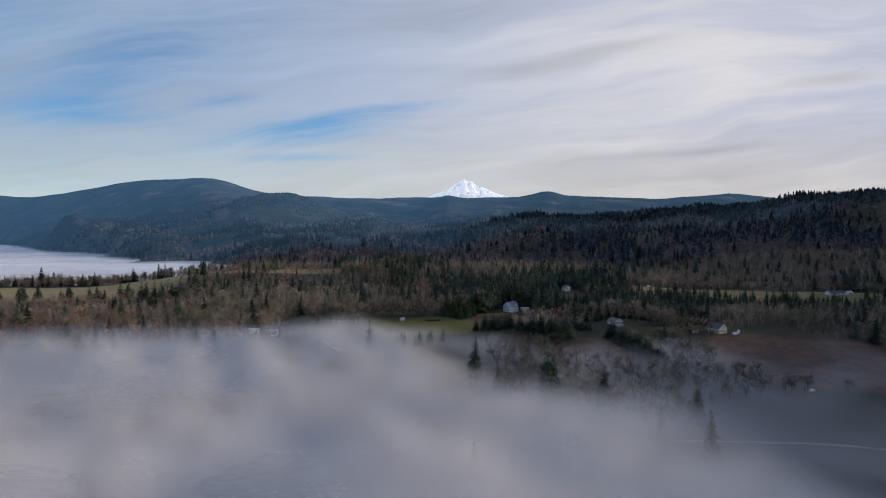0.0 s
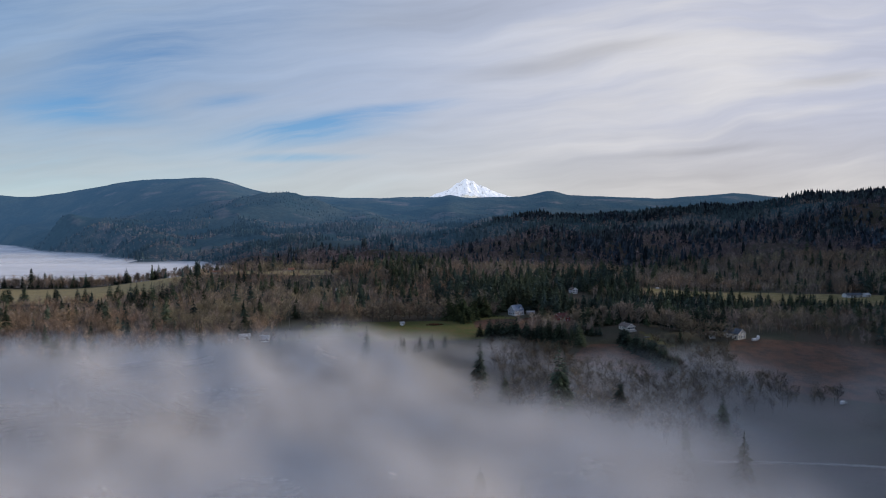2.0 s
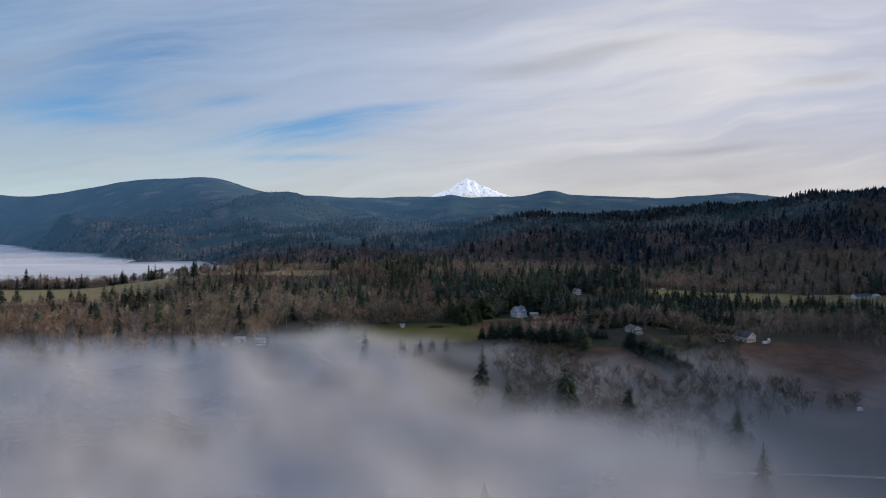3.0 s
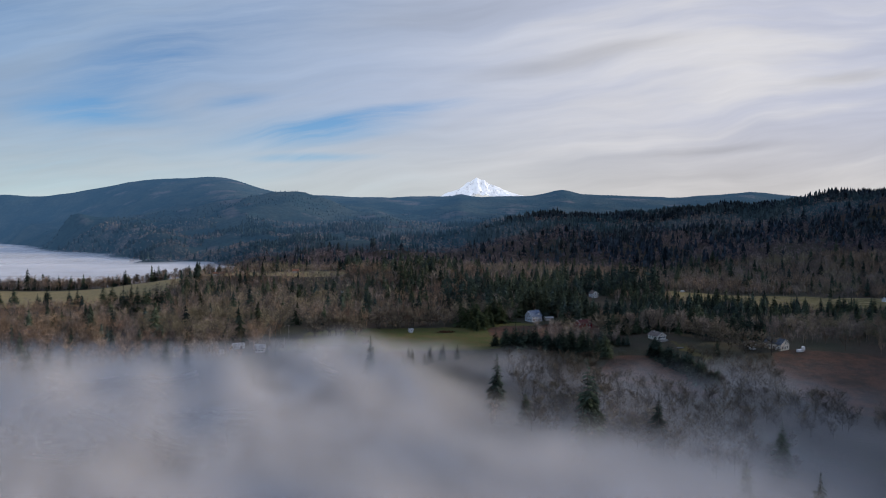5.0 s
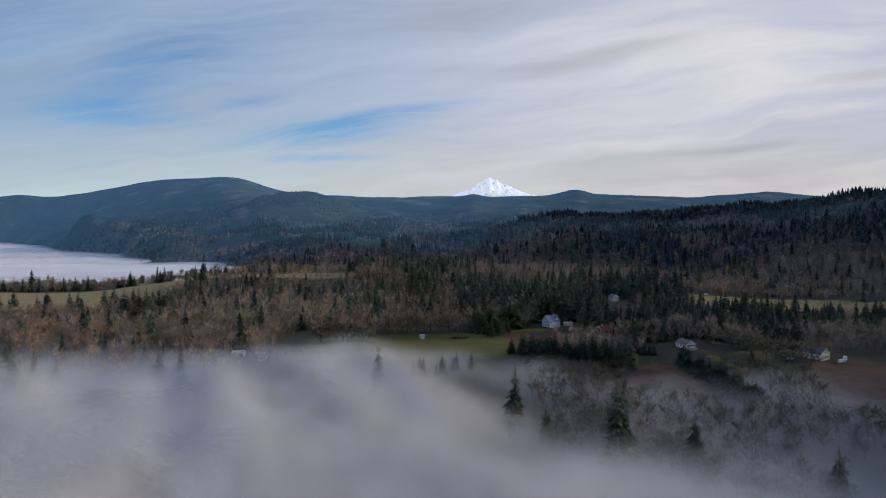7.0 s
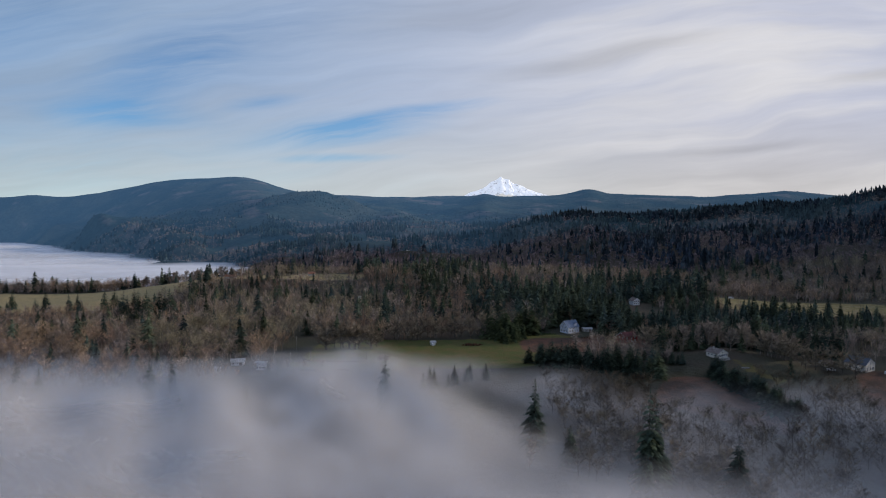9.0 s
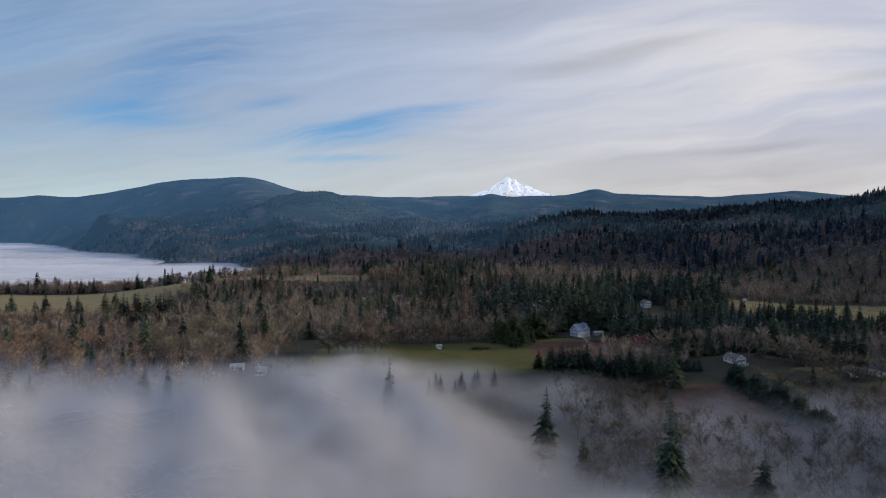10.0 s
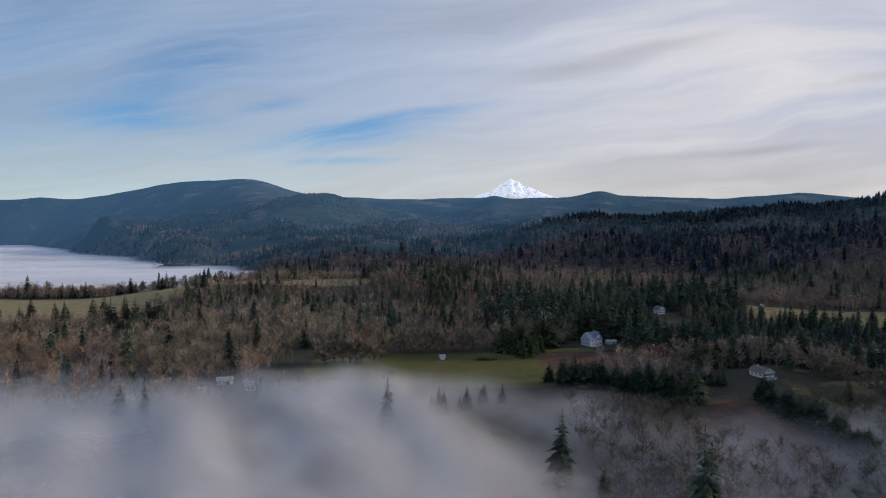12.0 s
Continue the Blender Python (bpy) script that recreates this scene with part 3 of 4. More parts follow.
def bough_shape(r, whorls, around, slim=1.0):
    """A conifer one metre high of single drooping boughs, two triangles each."""
    verts, faces = [], []
    for k in range(whorls):
        f = min(1.0, max(0.0, (k + r.uniform(-0.3, 0.3)) / whorls))
        z, spin = 0.08 + 0.86 * f, r.uniform(0, 6.28)
        for j in range(around if f < 0.7 else around - 2):
            a = spin + 6.2832 * j / around + r.uniform(-0.35, 0.35)
            reach = (0.20 * (1 - f) ** 0.68 + 0.014) * slim * r.uniform(0.45, 1.2)
            wide, drop = reach * r.uniform(0.26, 0.42), reach * r.uniform(0.05, 0.45)
            c, s, n = math.cos(a), math.sin(a), len(verts)
            rise = 0.045 + 0.02 * r.random()
            verts.extend([(0, 0, z + rise), (0.55 * reach * c - wide * s, 0.55 * reach * s + wide * c, z - drop * 0.5), (reach * c, reach * s, z - drop), (0.55 * reach * c + wide * s, 0.55 * reach * s - wide * c, z - drop * 0.5)])
            faces.extend([(n, n + 1, n + 2), (n, n + 2, n + 3)])
    n = len(verts)
    verts.extend([(0.012, 0.004, 0.92), (-0.010, 0.008, 0.92), (0, -0.012, 0.92), (0, 0, 1.0)])
    faces.extend([(n, n + 1, n + 3), (n + 1, n + 2, n + 3), (n + 2, n, n + 3)])
    return np.array(verts), np.array(faces)


def bare_shape(r, twigs, wide=0.28, thick=1.0, stem=True):
    """A leafless broad-leaved tree one metre high: a stem, limbs and a brush of twigs; all triangles."""
    verts, faces = [], []

    def spike(a, b, w):
        a, b = Vector(a), Vector(b)
        side = (b - a).cross(Vector((r.uniform(-1, 1), r.uniform(-1, 1), 0.3))).normalized() * w * thick
        n = len(verts)
        verts.extend([tuple(a + side), tuple(a - side), tuple(b)])
        faces.append((n, n + 1, n + 2))

    limbs = []
    if stem:
        for _ in range(2):
            spike((r.uniform(-0.01, 0.01), 0, 0), (r.uniform(-0.03, 0.03), r.uniform(-0.03, 0.03), 0.88), 0.011)
        for k in range(8):
            a, t = r.uniform(0, 6.28), r.uniform(0.15, 0.55)
            out = wide * r.uniform(0.35, 0.85)
            tip = Vector((out * math.cos(a), out * math.sin(a), min(0.93, t + r.uniform(0.22, 0.42))))
            spike((0, 0, t), tip, 0.006)
            limbs.append((Vector((0, 0, t)), tip))
    for _ in range(twigs):
        if limbs and r.random() < 0.75:
            a0, b0 = r.choice(limbs)
            p = a0.lerp(b0, r.uniform(0.3, 1.0))
        else:
            a, t = r.uniform(0, 6.28), r.uniform(0.2, 0.8)
            out = wide * math.sin(min(1.0, t * 1.25) * math.pi * 0.75) * r.uniform(0.15, 0.75)
            p = Vector((out * math.cos(a), out * math.sin(a), t))
        a = r.uniform(0, 6.28)
        way = Vector((math.cos(a), math.sin(a), r.uniform(0.2, 1.8))).normalized()
        q = p + way * r.uniform(0.08, 0.19)
        q.z = min(1.0, q.z)
        spike(p, q, r.uniform(0.004, 0.009))
    return np.array(verts), np.array(faces)


def forest(name, label, mat, shapes, places, heights, widths, seed, tones=(0.5, 1.5)):
    """One object of many trees, each with a shape, a turn and a lightness of its own."""
    r = np.random.default_rng(seed)
    pick = r.integers(0, len(shapes), len(places))
    all_v, all_f, all_t, first = [], [], [], 0
    for k, (v, f) in enumerate(shapes):
        sel = np.where(pick == k)[0]
        if not len(sel):
            continue
        a = r.uniform(0, 6.2832, len(sel))
        c, s = np.cos(a), np.sin(a)
        h, w = heights[sel], widths[sel]
        lean = r.normal(0, 0.03, (len(sel), 2))
        X = (v[None, :, 0] * c[:, None] - v[None, :, 1] * s[:, None]) * w[:, None] + lean[:, :1] * v[None, :, 2] * h[:, None]
        Y = (v[None, :, 0] * s[:, None] + v[None, :, 1] * c[:, None]) * w[:, None] + lean[:, 1:] * v[None, :, 2] * h[:, None]
        Z = v[None, :, 2] * h[:, None]
        P = np.stack([X + places[sel, 0, None], Y + places[sel, 1, None], Z + places[sel, 2, None]], -1).reshape(-1, 3)
        F = (f[None] + (np.arange(len(sel)) * len(v))[:, None, None]).reshape(-1, 3) + first
        all_v.append(P)
        all_f.append(F)
        all_t.append(np.repeat(r.uniform(*tones, len(sel)), len(v)))
        first += len(P)
    me = mesh_from(name, np.concatenate(all_v), np.concatenate(all_f), mat)
    me.attributes.new("tree_tone", "FLOAT", "POINT").data.foreach_set("value", np.concatenate(all_t).astype(np.float32))
    return tagged(new(name, me), label, "forest", kind="stuff")


def seeded_places(seed, near, far, spacing, spread=0.74, margin=40):
    """Jittered places over the fan that lies ahead."""
    r = np.random.default_rng(seed)
    half = spread * far + margin
    xs, ys = np.arange(-half, half, spacing), np.arange(near, far, spacing)
    x, y = np.meshgrid(xs, ys)
    x, y = x.ravel() + r.uniform(-0.5, 0.5, x.size) * spacing, y.ravel() + r.uniform(-0.5, 0.5, y.size) * spacing
    keep = np.abs(x) < spread * y + margin
    return x[keep], y[keep], r


def conifer_share(x, y):
    """How much of the wood is evergreen, 0 to 1."""
    s = 0.08 + 0.46 * rolling(x, y, 150, 4, 40.0)
    s = s + 0.42 * bump(x, y, 130, 830, 220, 140) + 0.30 * bump(x, y, -60, 1090, 150, 60) + 0.35 * bump(x, y, 180, 720, 80, 40)
    s = s + 0.55 * bump(x, y, 330, 730, 170, 70) - 0.25 * bump(x, y, -220, 760, 170, 170) - 0.3 * bump(x, y, -420, 800, 200, 120) - 0.5 * bump(x, y, -200, 560, 220, 90) - 0.45 * bump(x, y, 330, 1060, 190, 110)
    crest_y = 2020 - 0.16 * (x - 400)
    s = s + 0.75 * step(y, crest_y - 190, crest_y - 40) * step(x, 150, 500) + 0.15 * step(y, 1900, 2300)
    s = s + 0.15 * bump(x, y, 420, 1500, 200, 260) - 0.5 * bump(x, y, 700, 1300, 330, 180)
    s = s + 0.55 * step(y, 1650, 2000) * step(-x, 150, 500) + 0.35 * bump(x, y, 500, 1250, 160, 120) - 0.7 * bump(x, y, 170, 460, 130, 90)
    s = s - 0.14 * step(y, 980, 1080) * (1 - step(y, 1720, 1900)) * (1 - step(x, 200, 450)) + 0.22 * step(y, 1250, 1400) * step(x, 250, 500)
    return s


# x, y, clear radius, how much further the clearing reaches down the slope
HOMES = ((114, 715, 19, 3.4), (152, 672, 15, 3.4), (192, 590, 16, 1.8), (203, 826, 16, 4.2), (-123, 562, 14, 1.5), (-143, 575, 10, 1.5), (-150, 556, 8, 1.5),
         (-11, 675, 9, 2.0), (287, 575, 20, 1.8), (266, 582, 12, 1.8), (602, 870, 26, 2.5), (-345, 1062, 14, 3.0), (-312, 1052, 14, 3.0), (128, 716, 9, 2.0), (-106, 910, 8, 4.0))


def clear_of_homes(x, y):
    ok = np.ones(x.shape, bool)
    for hx, hy, rad, down in HOMES:
        dy = y - hy
        ok &= (x - hx) ** 2 + np.where(dy < 0, dy / down, dy) ** 2 > rad ** 2
    return ok


def build_woods():
    pr = random.Random(5)
    firs = [bough_shape(pr, 15, 7, pr.uniform(1.15, 1.6)) for _ in range(7)]
    close_bares = [bare_shape(pr, 210, pr.uniform(0.26, 0.42), 0.62) for _ in range(7)]
    bares = [bare_shape(pr, 74, pr.uniform(0.26, 0.42), 1.15) for _ in range(7)]
    far_firs = [conifer_shape(pr, 4, 4, pr.uniform(1.05, 1.5)) for _ in range(4)]
    far_bares = [bare_shape(pr, 24, 0.40, 4.2, False) for _ in range(6)]
    for zone, near, far, spacing, f_shapes, b_shapes, f_mat, b_mat in (
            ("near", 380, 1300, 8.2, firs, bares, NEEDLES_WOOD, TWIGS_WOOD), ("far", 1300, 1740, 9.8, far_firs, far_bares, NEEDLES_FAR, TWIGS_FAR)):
        x, y, r = seeded_places(11 if zone == "near" else 12, near, far, spacing)
        z = land(x, y)
        wooded = (open_land(x, y) < 0.4) & clear_of_homes(x, y) & (r.random(x.size) > 0.06)
        if zone == "near":
            wooded &= (y > 600 - 75 * step(-x, 70, 130) + 30 * rolling(x, y, 120, 2, 50.0)) | (r.random(x.size) < 0.04)
            wooded &= ~((x > 60) & (x < 330) & (y < 548))
            wooded &= ~((x > -340) & (x <= 60) & (y < 505))
            thicket = (x > 62) & (x < 330) & (y < 548) & (y > 405 + 40 * rolling(x, y, 70, 2, 78.0)) & (open_land(x, y) < 0.3) & clear_of_homes(x, y) & (rolling(x, y, 55, 2, 77.0) > -0.9)
            tx, ty = x[thicket], y[thicket]
            wooded |= (x > 330) & (x < 460) & (y < 560) & (y > 400) & (open_land(x, y) < 0.3) & clear_of_homes(x, y) & (r.random(x.size) < 0.8)
            wooded &= ~((np.abs(x + 15) < 115) & (y < 690) & (r.random(x.size) < 0.97))
        else:
            wooded &= z > 33
        x, y, z = x[wooded], y[wooded], z[wooded]
        evergreen = r.random(x.size) < 0.04 + 0.86 * step(conifer_share(x, y), 0.0, 0.95)
        size = (1 - 0.6 * bump(x, y, 200, 765, 34, 60)) * (1 + 0.25 * rolling(x, y, 90, 2, 70.0)) * (1 - 0.5 * bump(x, y, 420, 735, 200, 80)) * (1 - 0.4 * bump(x, y, -600, 830, 320, 60)) * (1 - 0.35 * bump(x, y, -175, 960, 70, 80))
        p = np.stack([x, y, z - 0.3], 1)
        h = np.where(evergreen, r.uniform(13, 31, x.size), r.uniform(9, 21, x.size)) * size
        w = np.where(evergreen, r.uniform(0.85, 1.25, x.size), r.uniform(1.0, 1.5, x.size)) * h
        forest("conifer_forest", "dense dark green conifers on the hillside" if zone == "near" else "distant dark conifer forest on rolling hills, tinted blue for haze",
               f_mat, f_shapes, p[evergreen], h[evergreen], w[evergreen], 3)
        if zone == "near":
            th = r.uniform(9, 17, tx.size)
            forest("bare_thicket", "leafless olive-brown thicket in thin fog", THICKET_TWIGS, [bare_shape(pr, 250, pr.uniform(0.30, 0.42), 0.75) for _ in range(6)],
                   np.stack([tx, ty, land(tx, ty) - 0.3], 1), th, th * r.uniform(1.0, 1.4, tx.size), 9, (0.3, 0.9))
            pale = ~evergreen & (r.random(x.size) < 0.35)
            stems = [bare_shape(pr, 5, 0.16, 0.75) for _ in range(4)]
            forest("pale_trunks", "pale slender alder trunks in the leafless wood", PALE_BARK, stems, p[pale] + np.array([0.8, -0.6, 0]), h[pale] * 0.9, h[pale], 6)
        tint = rolling(x, y, 70, 2, 90.0) + r.normal(0, 0.35, x.size)
        if zone == "near":
            kinds = ((tint < -0.25, TWIGS_RUSSET, "leafless russet-brown alder thicket in winter"), ((tint >= -0.25) & (tint < 0.45), TWIGS_WOOD, "leafless grey-brown woodland in winter"),
                     (tint >= 0.45, TWIGS_OLIVE, "leafless mossy olive-brown maples in winter"))
        else:
            kinds = ((tint > -9, TWIGS_FAR, "distant leafless brown woodland on the slopes, tinted violet for haze"),)
        for which, b_paint, label in kinds:
            sel = ~evergreen & which
            if zone == "near":
                close = sel & (y < 720)
                forest("bare_woodland", label, b_paint, close_bares, p[close], h[close], w[close], 7)
                sel = sel & (y >= 720)
            forest("bare_woodland", label, b_paint, b_shapes, p[sel], h[sel], w[sel], 4)
    # tall firs along the top of the long ridge
    r = np.random.default_rng(31)
    x = r.uniform(180, 1500, 2600)
    y = 2020 - 0.16 * (x - 400) + r.uniform(-70, 60, x.size)
    stand = rolling(x, y, 70, 2, 44.0) + 0.8 * step(x, 1150, 1230) > -0.25
    x, y = x[stand], y[stand]
    h = r.uniform(16, 30, x.size) * (1 + 0.22 * rolling(x, y, 60, 2, 45.0))
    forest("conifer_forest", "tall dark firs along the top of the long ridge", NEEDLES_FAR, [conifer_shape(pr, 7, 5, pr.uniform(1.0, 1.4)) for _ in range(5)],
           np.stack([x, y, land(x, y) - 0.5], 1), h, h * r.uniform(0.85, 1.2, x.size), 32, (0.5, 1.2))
    # smaller and smaller firs that roughen the hazy slopes
    for seed, near, far, spacing, shapes, low, high in ((13, FAR_EDGE, 2150, 13.0, far_firs, 14, 28), (14, 2150, 2750, 15.5, [conifer_shape(pr, 3, 4, pr.uniform(1.1, 1.5)) for _ in range(4)], 13, 26), (15, 2750, 4470, 23.0, [conifer_shape(pr, 1, 4, 2.0) for _ in range(4)], 8, 14)):
        x, y, r = seeded_places(seed, near, far, spacing, 0.80, 60)
        z = land(x, y)
        keep = (rolling(x, y, 260, 3, 61.0) < 0.45) & (z > 42) & (r.random(x.size) < 0.9)
        x, y, z = x[keep], y[keep], z[keep]
        h = r.uniform(low, high, x.size) * (1 - 0.6 * step(y, 2750, 3600))
        bare = (rolling(x, y, 190, 3, 66.0) > 0.0) & (y < 2750) & (r.random(x.size) < 0.85)
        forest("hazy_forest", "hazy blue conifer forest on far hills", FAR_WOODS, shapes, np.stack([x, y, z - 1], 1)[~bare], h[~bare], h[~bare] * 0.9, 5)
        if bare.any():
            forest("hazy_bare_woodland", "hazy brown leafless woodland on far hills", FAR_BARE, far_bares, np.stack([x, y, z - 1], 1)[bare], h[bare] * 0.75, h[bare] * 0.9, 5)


build_woods()


# ---------------------------------------------------------------- things: helpers
def part(name, bm, mat, parent, label=""):
    """Links a bmesh as one mesh object under a thing or a part."""
    me = bpy.data.meshes.new(name)
    bm.to_mesh(me)
    bm.free()
    me.materials.append(mat)
    ob = new(name, me)
    ob.parent = parent
    return tagged(ob, label)


def part_mesh(name, me, parent, label=""):
    ob = new(name, me)
    ob.parent = parent
    return tagged(ob, label)


def box(bm, x0, x1, y0, y1, z0, z1, bevel=0.0):
    made = bmesh.ops.create_cube(bm, size=1.0)["verts"]
    for v in made:
        v.co = Vector(((x0 + x1) / 2 + v.co.x * (x1 - x0), (y0 + y1) / 2 + v.co.y * (y1 - y0), (z0 + z1) / 2 + v.co.z * (z1 - z0)))
    if bevel:
        edges = list({e for v in made for e in v.link_edges})
        bmesh.ops.bevel(bm, geom=edges, offset=bevel, segments=2, affect="EDGES")


def box_part(name, x0, x1, y0, y1, z0, z1, mat, parent, label="", bevel=0.0):
    bm = bmesh.new()
    box(bm, x0, x1, y0, y1, z0, z1, bevel)
    return part(name, bm, mat, parent, label)


def prism(bm, outline, y0, y1):
    """A solid from an outline in the x-z plane, drawn from y0 to y1."""
    a = [bm.verts.new((x, y0, z)) for x, z in outline]
    b = [bm.verts.new((x, y1, z)) for x, z in outline]
    bm.faces.new(a)
    bm.faces.new(b[::-1])
    for i in range(len(a)):
        j = (i + 1) % len(a)
        bm.faces.new((a[j], a[i], b[i], b[j]))
    bmesh.ops.recalc_face_normals(bm, faces=bm.faces[:])


def tapered(bm, a, b, r0, r1, sides=6):
    """A limb from a to b."""
    a, b = Vector(a), Vector(b)
    way = (b - a).normalized()
    e1 = way.orthogonal().normalized()
    e2 = way.cross(e1)
    rings = []
    for p, r in ((a, r0), (b, r1)):
        rings.append([bm.verts.new(p + (e1 * math.cos(6.2832 * k / sides) + e2 * math.sin(6.2832 * k / sides)) * r) for k in range(sides)])
    for k in range(sides):
        j = (k + 1) % sides
        bm.faces.new((rings[0][k], rings[0][j], rings[1][j], rings[1][k]))
    bm.faces.new(rings[1])


def base_at(name, x, y, turn, sink=0.0):
    ob = new(name)
    ob.empty_display_size = 1.0
    ob.matrix_world = pose(x, y, float(land(np.array(x * 1.0), np.array(y * 1.0))) - sink, 0, 0, turn)
    return ob


# ---------------------------------------------------------------- houses
def window(parent, side, along, z, w, h, half_l, half_d):
    """A framed window on one side of a house: s, n are the eaves, w, e the gables."""
    f = new("window")
    f.parent = parent
    if side in "sn":
        sign = -1 if side == "s" else 1
        f.matrix_local = pose(along, sign * half_d, z, 0, 0, 0 if side == "s" else 180)
    else:
        sign = -1 if side == "w" else 1
        f.matrix_local = pose(sign * half_l, along, z, 0, 0, -90 if side == "w" else 90)
    bm = bmesh.new()
    t = 0.14
    box(bm, -w / 2 - t, -w / 2, -0.08, 0.04, -t, h + t)
    box(bm, w / 2, w / 2 + t, -0.08, 0.04, -t, h + t)
    box(bm, -w / 2, w / 2, -0.08, 0.04, -t, 0)
    box(bm, -w / 2, w / 2, -0.08, 0.04, h, h + t)
    box(bm, -0.04, 0.04, -0.07, 0.03, 0, h)
    part("frame", bm, TRIM, f)
    box_part("pane", -w / 2, w / 2, -0.03, 0.02, 0, h, GLASS, f, "dark reflecting window pane")
    return f


def gabled_house(name, label, x, y, turn, length, depth, eave, rise, wall, roof, windows=(), door=None, chimney=None, dormer=None, category="house", over=0.5, sink=0.5):
    house = tagged(base_at(name, x, y, turn), label, category)
    L, D = length / 2, depth / 2
    bm = bmesh.new()
    # walls with gables; the ridge runs along x
    a = [(-D, -sink), (D, -sink), (D, eave), (0, eave + rise - 0.05), (-D, eave)]
    ends = []
    for gx in (-L, L):
        ends.append([bm.verts.new((gx, p, q)) for p, q in a])
    bm.faces.new(ends[0])
    bm.faces.new(ends[1][::-1])
    for i in range(5):
        j = (i + 1) % 5
        bm.faces.new((ends[0][j], ends[0][i], ends[1][i], ends[1][j]))
    bmesh.ops.recalc_face_normals(bm, faces=bm.faces[:])
    part("wall", bm, wall, house)
    slope = rise / D
    for sign in (-1, 1):
        bm = bmesh.new()
        y_out, z_out = D + over, eave - slope * over
        v = []
        for gx in (-L - over, L + over):
            v.append([bm.verts.new((gx, sign * p, q)) for p, q in ((0, eave + rise), (y_out, z_out), (y_out, z_out + 0.22), (0, eave + rise + 0.26))])
        bm.faces.new(v[0])
        bm.faces.new(v[1][::-1])
        for i in range(4):
            j = (i + 1) % 4
            bm.faces.new((v[0][j], v[0][i], v[1][i], v[1][j]))
        bmesh.ops.recalc_face_normals(bm, faces=bm.faces[:])
        slab = part("roof", bm, roof, house)
        # standing ribs or courses across the slope
        bm = bmesh.new()
        ribs = max(6, int(length / 1.4))
        for k in range(ribs + 1):
            gx = -L - over + 0.04 + (length + 2 * over - 0.08) * k / ribs
            q = [bm.verts.new((gx + dx, sign * p, z)) for dx, p, z in
                 ((-0.04, 0.05, eave + rise + 0.24), (0.04, 0.05, eave + rise + 0.24), (0.04, y_out, z_out + 0.20), (-0.04, y_out, z_out + 0.20))]
            t = [bm.verts.new((w.co.x, w.co.y, w.co.z + 0.09)) for w in q]
            bm.faces.new(t)
            for i in range(4):
                j = (i + 1) % 4
                bm.faces.new((q[i], q[j], t[j], t[i]))
        part("ribs", bm, roof, slab)
    # bargeboards on the gables
    for gx in (-L - over, L + over):
        for sign in (-1, 1):
            bm = bmesh.new()
            y_out, z_out = D + over, eave - slope * over
            sgn = 1 if gx > 0 else -1
            v = []
            for ex in (gx, gx + 0.07 * sgn):
                v.append([bm.verts.new((ex, sign * p, q)) for p, q in ((0, eave + rise - 0.08), (y_out, z_out - 0.10), (y_out, z_out + 0.20), (0, eave + rise + 0.24))])
            bm.faces.new(v[0])
            bm.faces.new(v[1][::-1])
            for i in range(4):
                j = (i + 1) % 4
                bm.faces.new((v[0][j], v[0][i], v[1][i], v[1][j]))
            bmesh.ops.recalc_face_normals(bm, faces=bm.faces[:])
            part("bargeboard", bm, TRIM, house)
    for side, along, z, w, h in windows:
        window(house, side, along, z, w, h, L, D)
    if door:
        side, along, w, h = door
        d = new("door")
        d.parent = house
        d.matrix_local = pose(along, -D, 0, 0, 0, 0) if side == "s" else pose(-L, along, 0, 0, 0, -90)
        box_part("leaf", -w / 2, w / 2, -0.06, 0.02, 0, h, ROOF_BROWN, d)
        bm = bmesh.new()
        box(bm, -w / 2 - 0.12, -w / 2, -0.08, 0.02, 0, h + 0.12)
        box(bm, w / 2, w / 2 + 0.12, -0.08, 0.02, 0, h + 0.12)
        box(bm, -w / 2, w / 2, -0.08, 0.02, h, h + 0.12)
        part("frame", bm, TRIM, d)
    if chimney is not None:
        bm = bmesh.new()
        box(bm, chimney - 0.4, chimney + 0.4, 0.5, 1.3, eave + rise * 0.4, eave + rise + 0.9)
        box(bm, chimney - 0.5, chimney + 0.5, 0.4, 1.4, eave + rise + 0.9, eave + rise + 1.1)
        part("chimney", bm, GREY_WALL, house)
    if dormer is not None:
        # a small gable that stands out of the slope towards the eave
        dw, dz = 1.7, eave + rise * 0.18
        bm = bmesh.new()
        prism(bm, [(dormer - dw, dz), (dormer + dw, dz), (dormer + dw, dz + 1.5), (dormer, dz + 3.0), (dormer - dw, dz + 1.5)], -D * 0.92, 0)
        body = part("dormer", bm, wall, house)
        for sign in (-1, 1):
            bm = bmesh.new()
            o = 0.35
            prism(bm, [(dormer, dz + 3.0), (dormer, dz + 3.2), (dormer + sign * (dw + o), dz + 1.5 - o * 0.88 + 0.2), (dormer + sign * (dw + o), dz + 1.5 - o * 0.88)], -D * 0.92 - o, 0.3)
            part("dormer_roof", bm, roof, body)
    return house


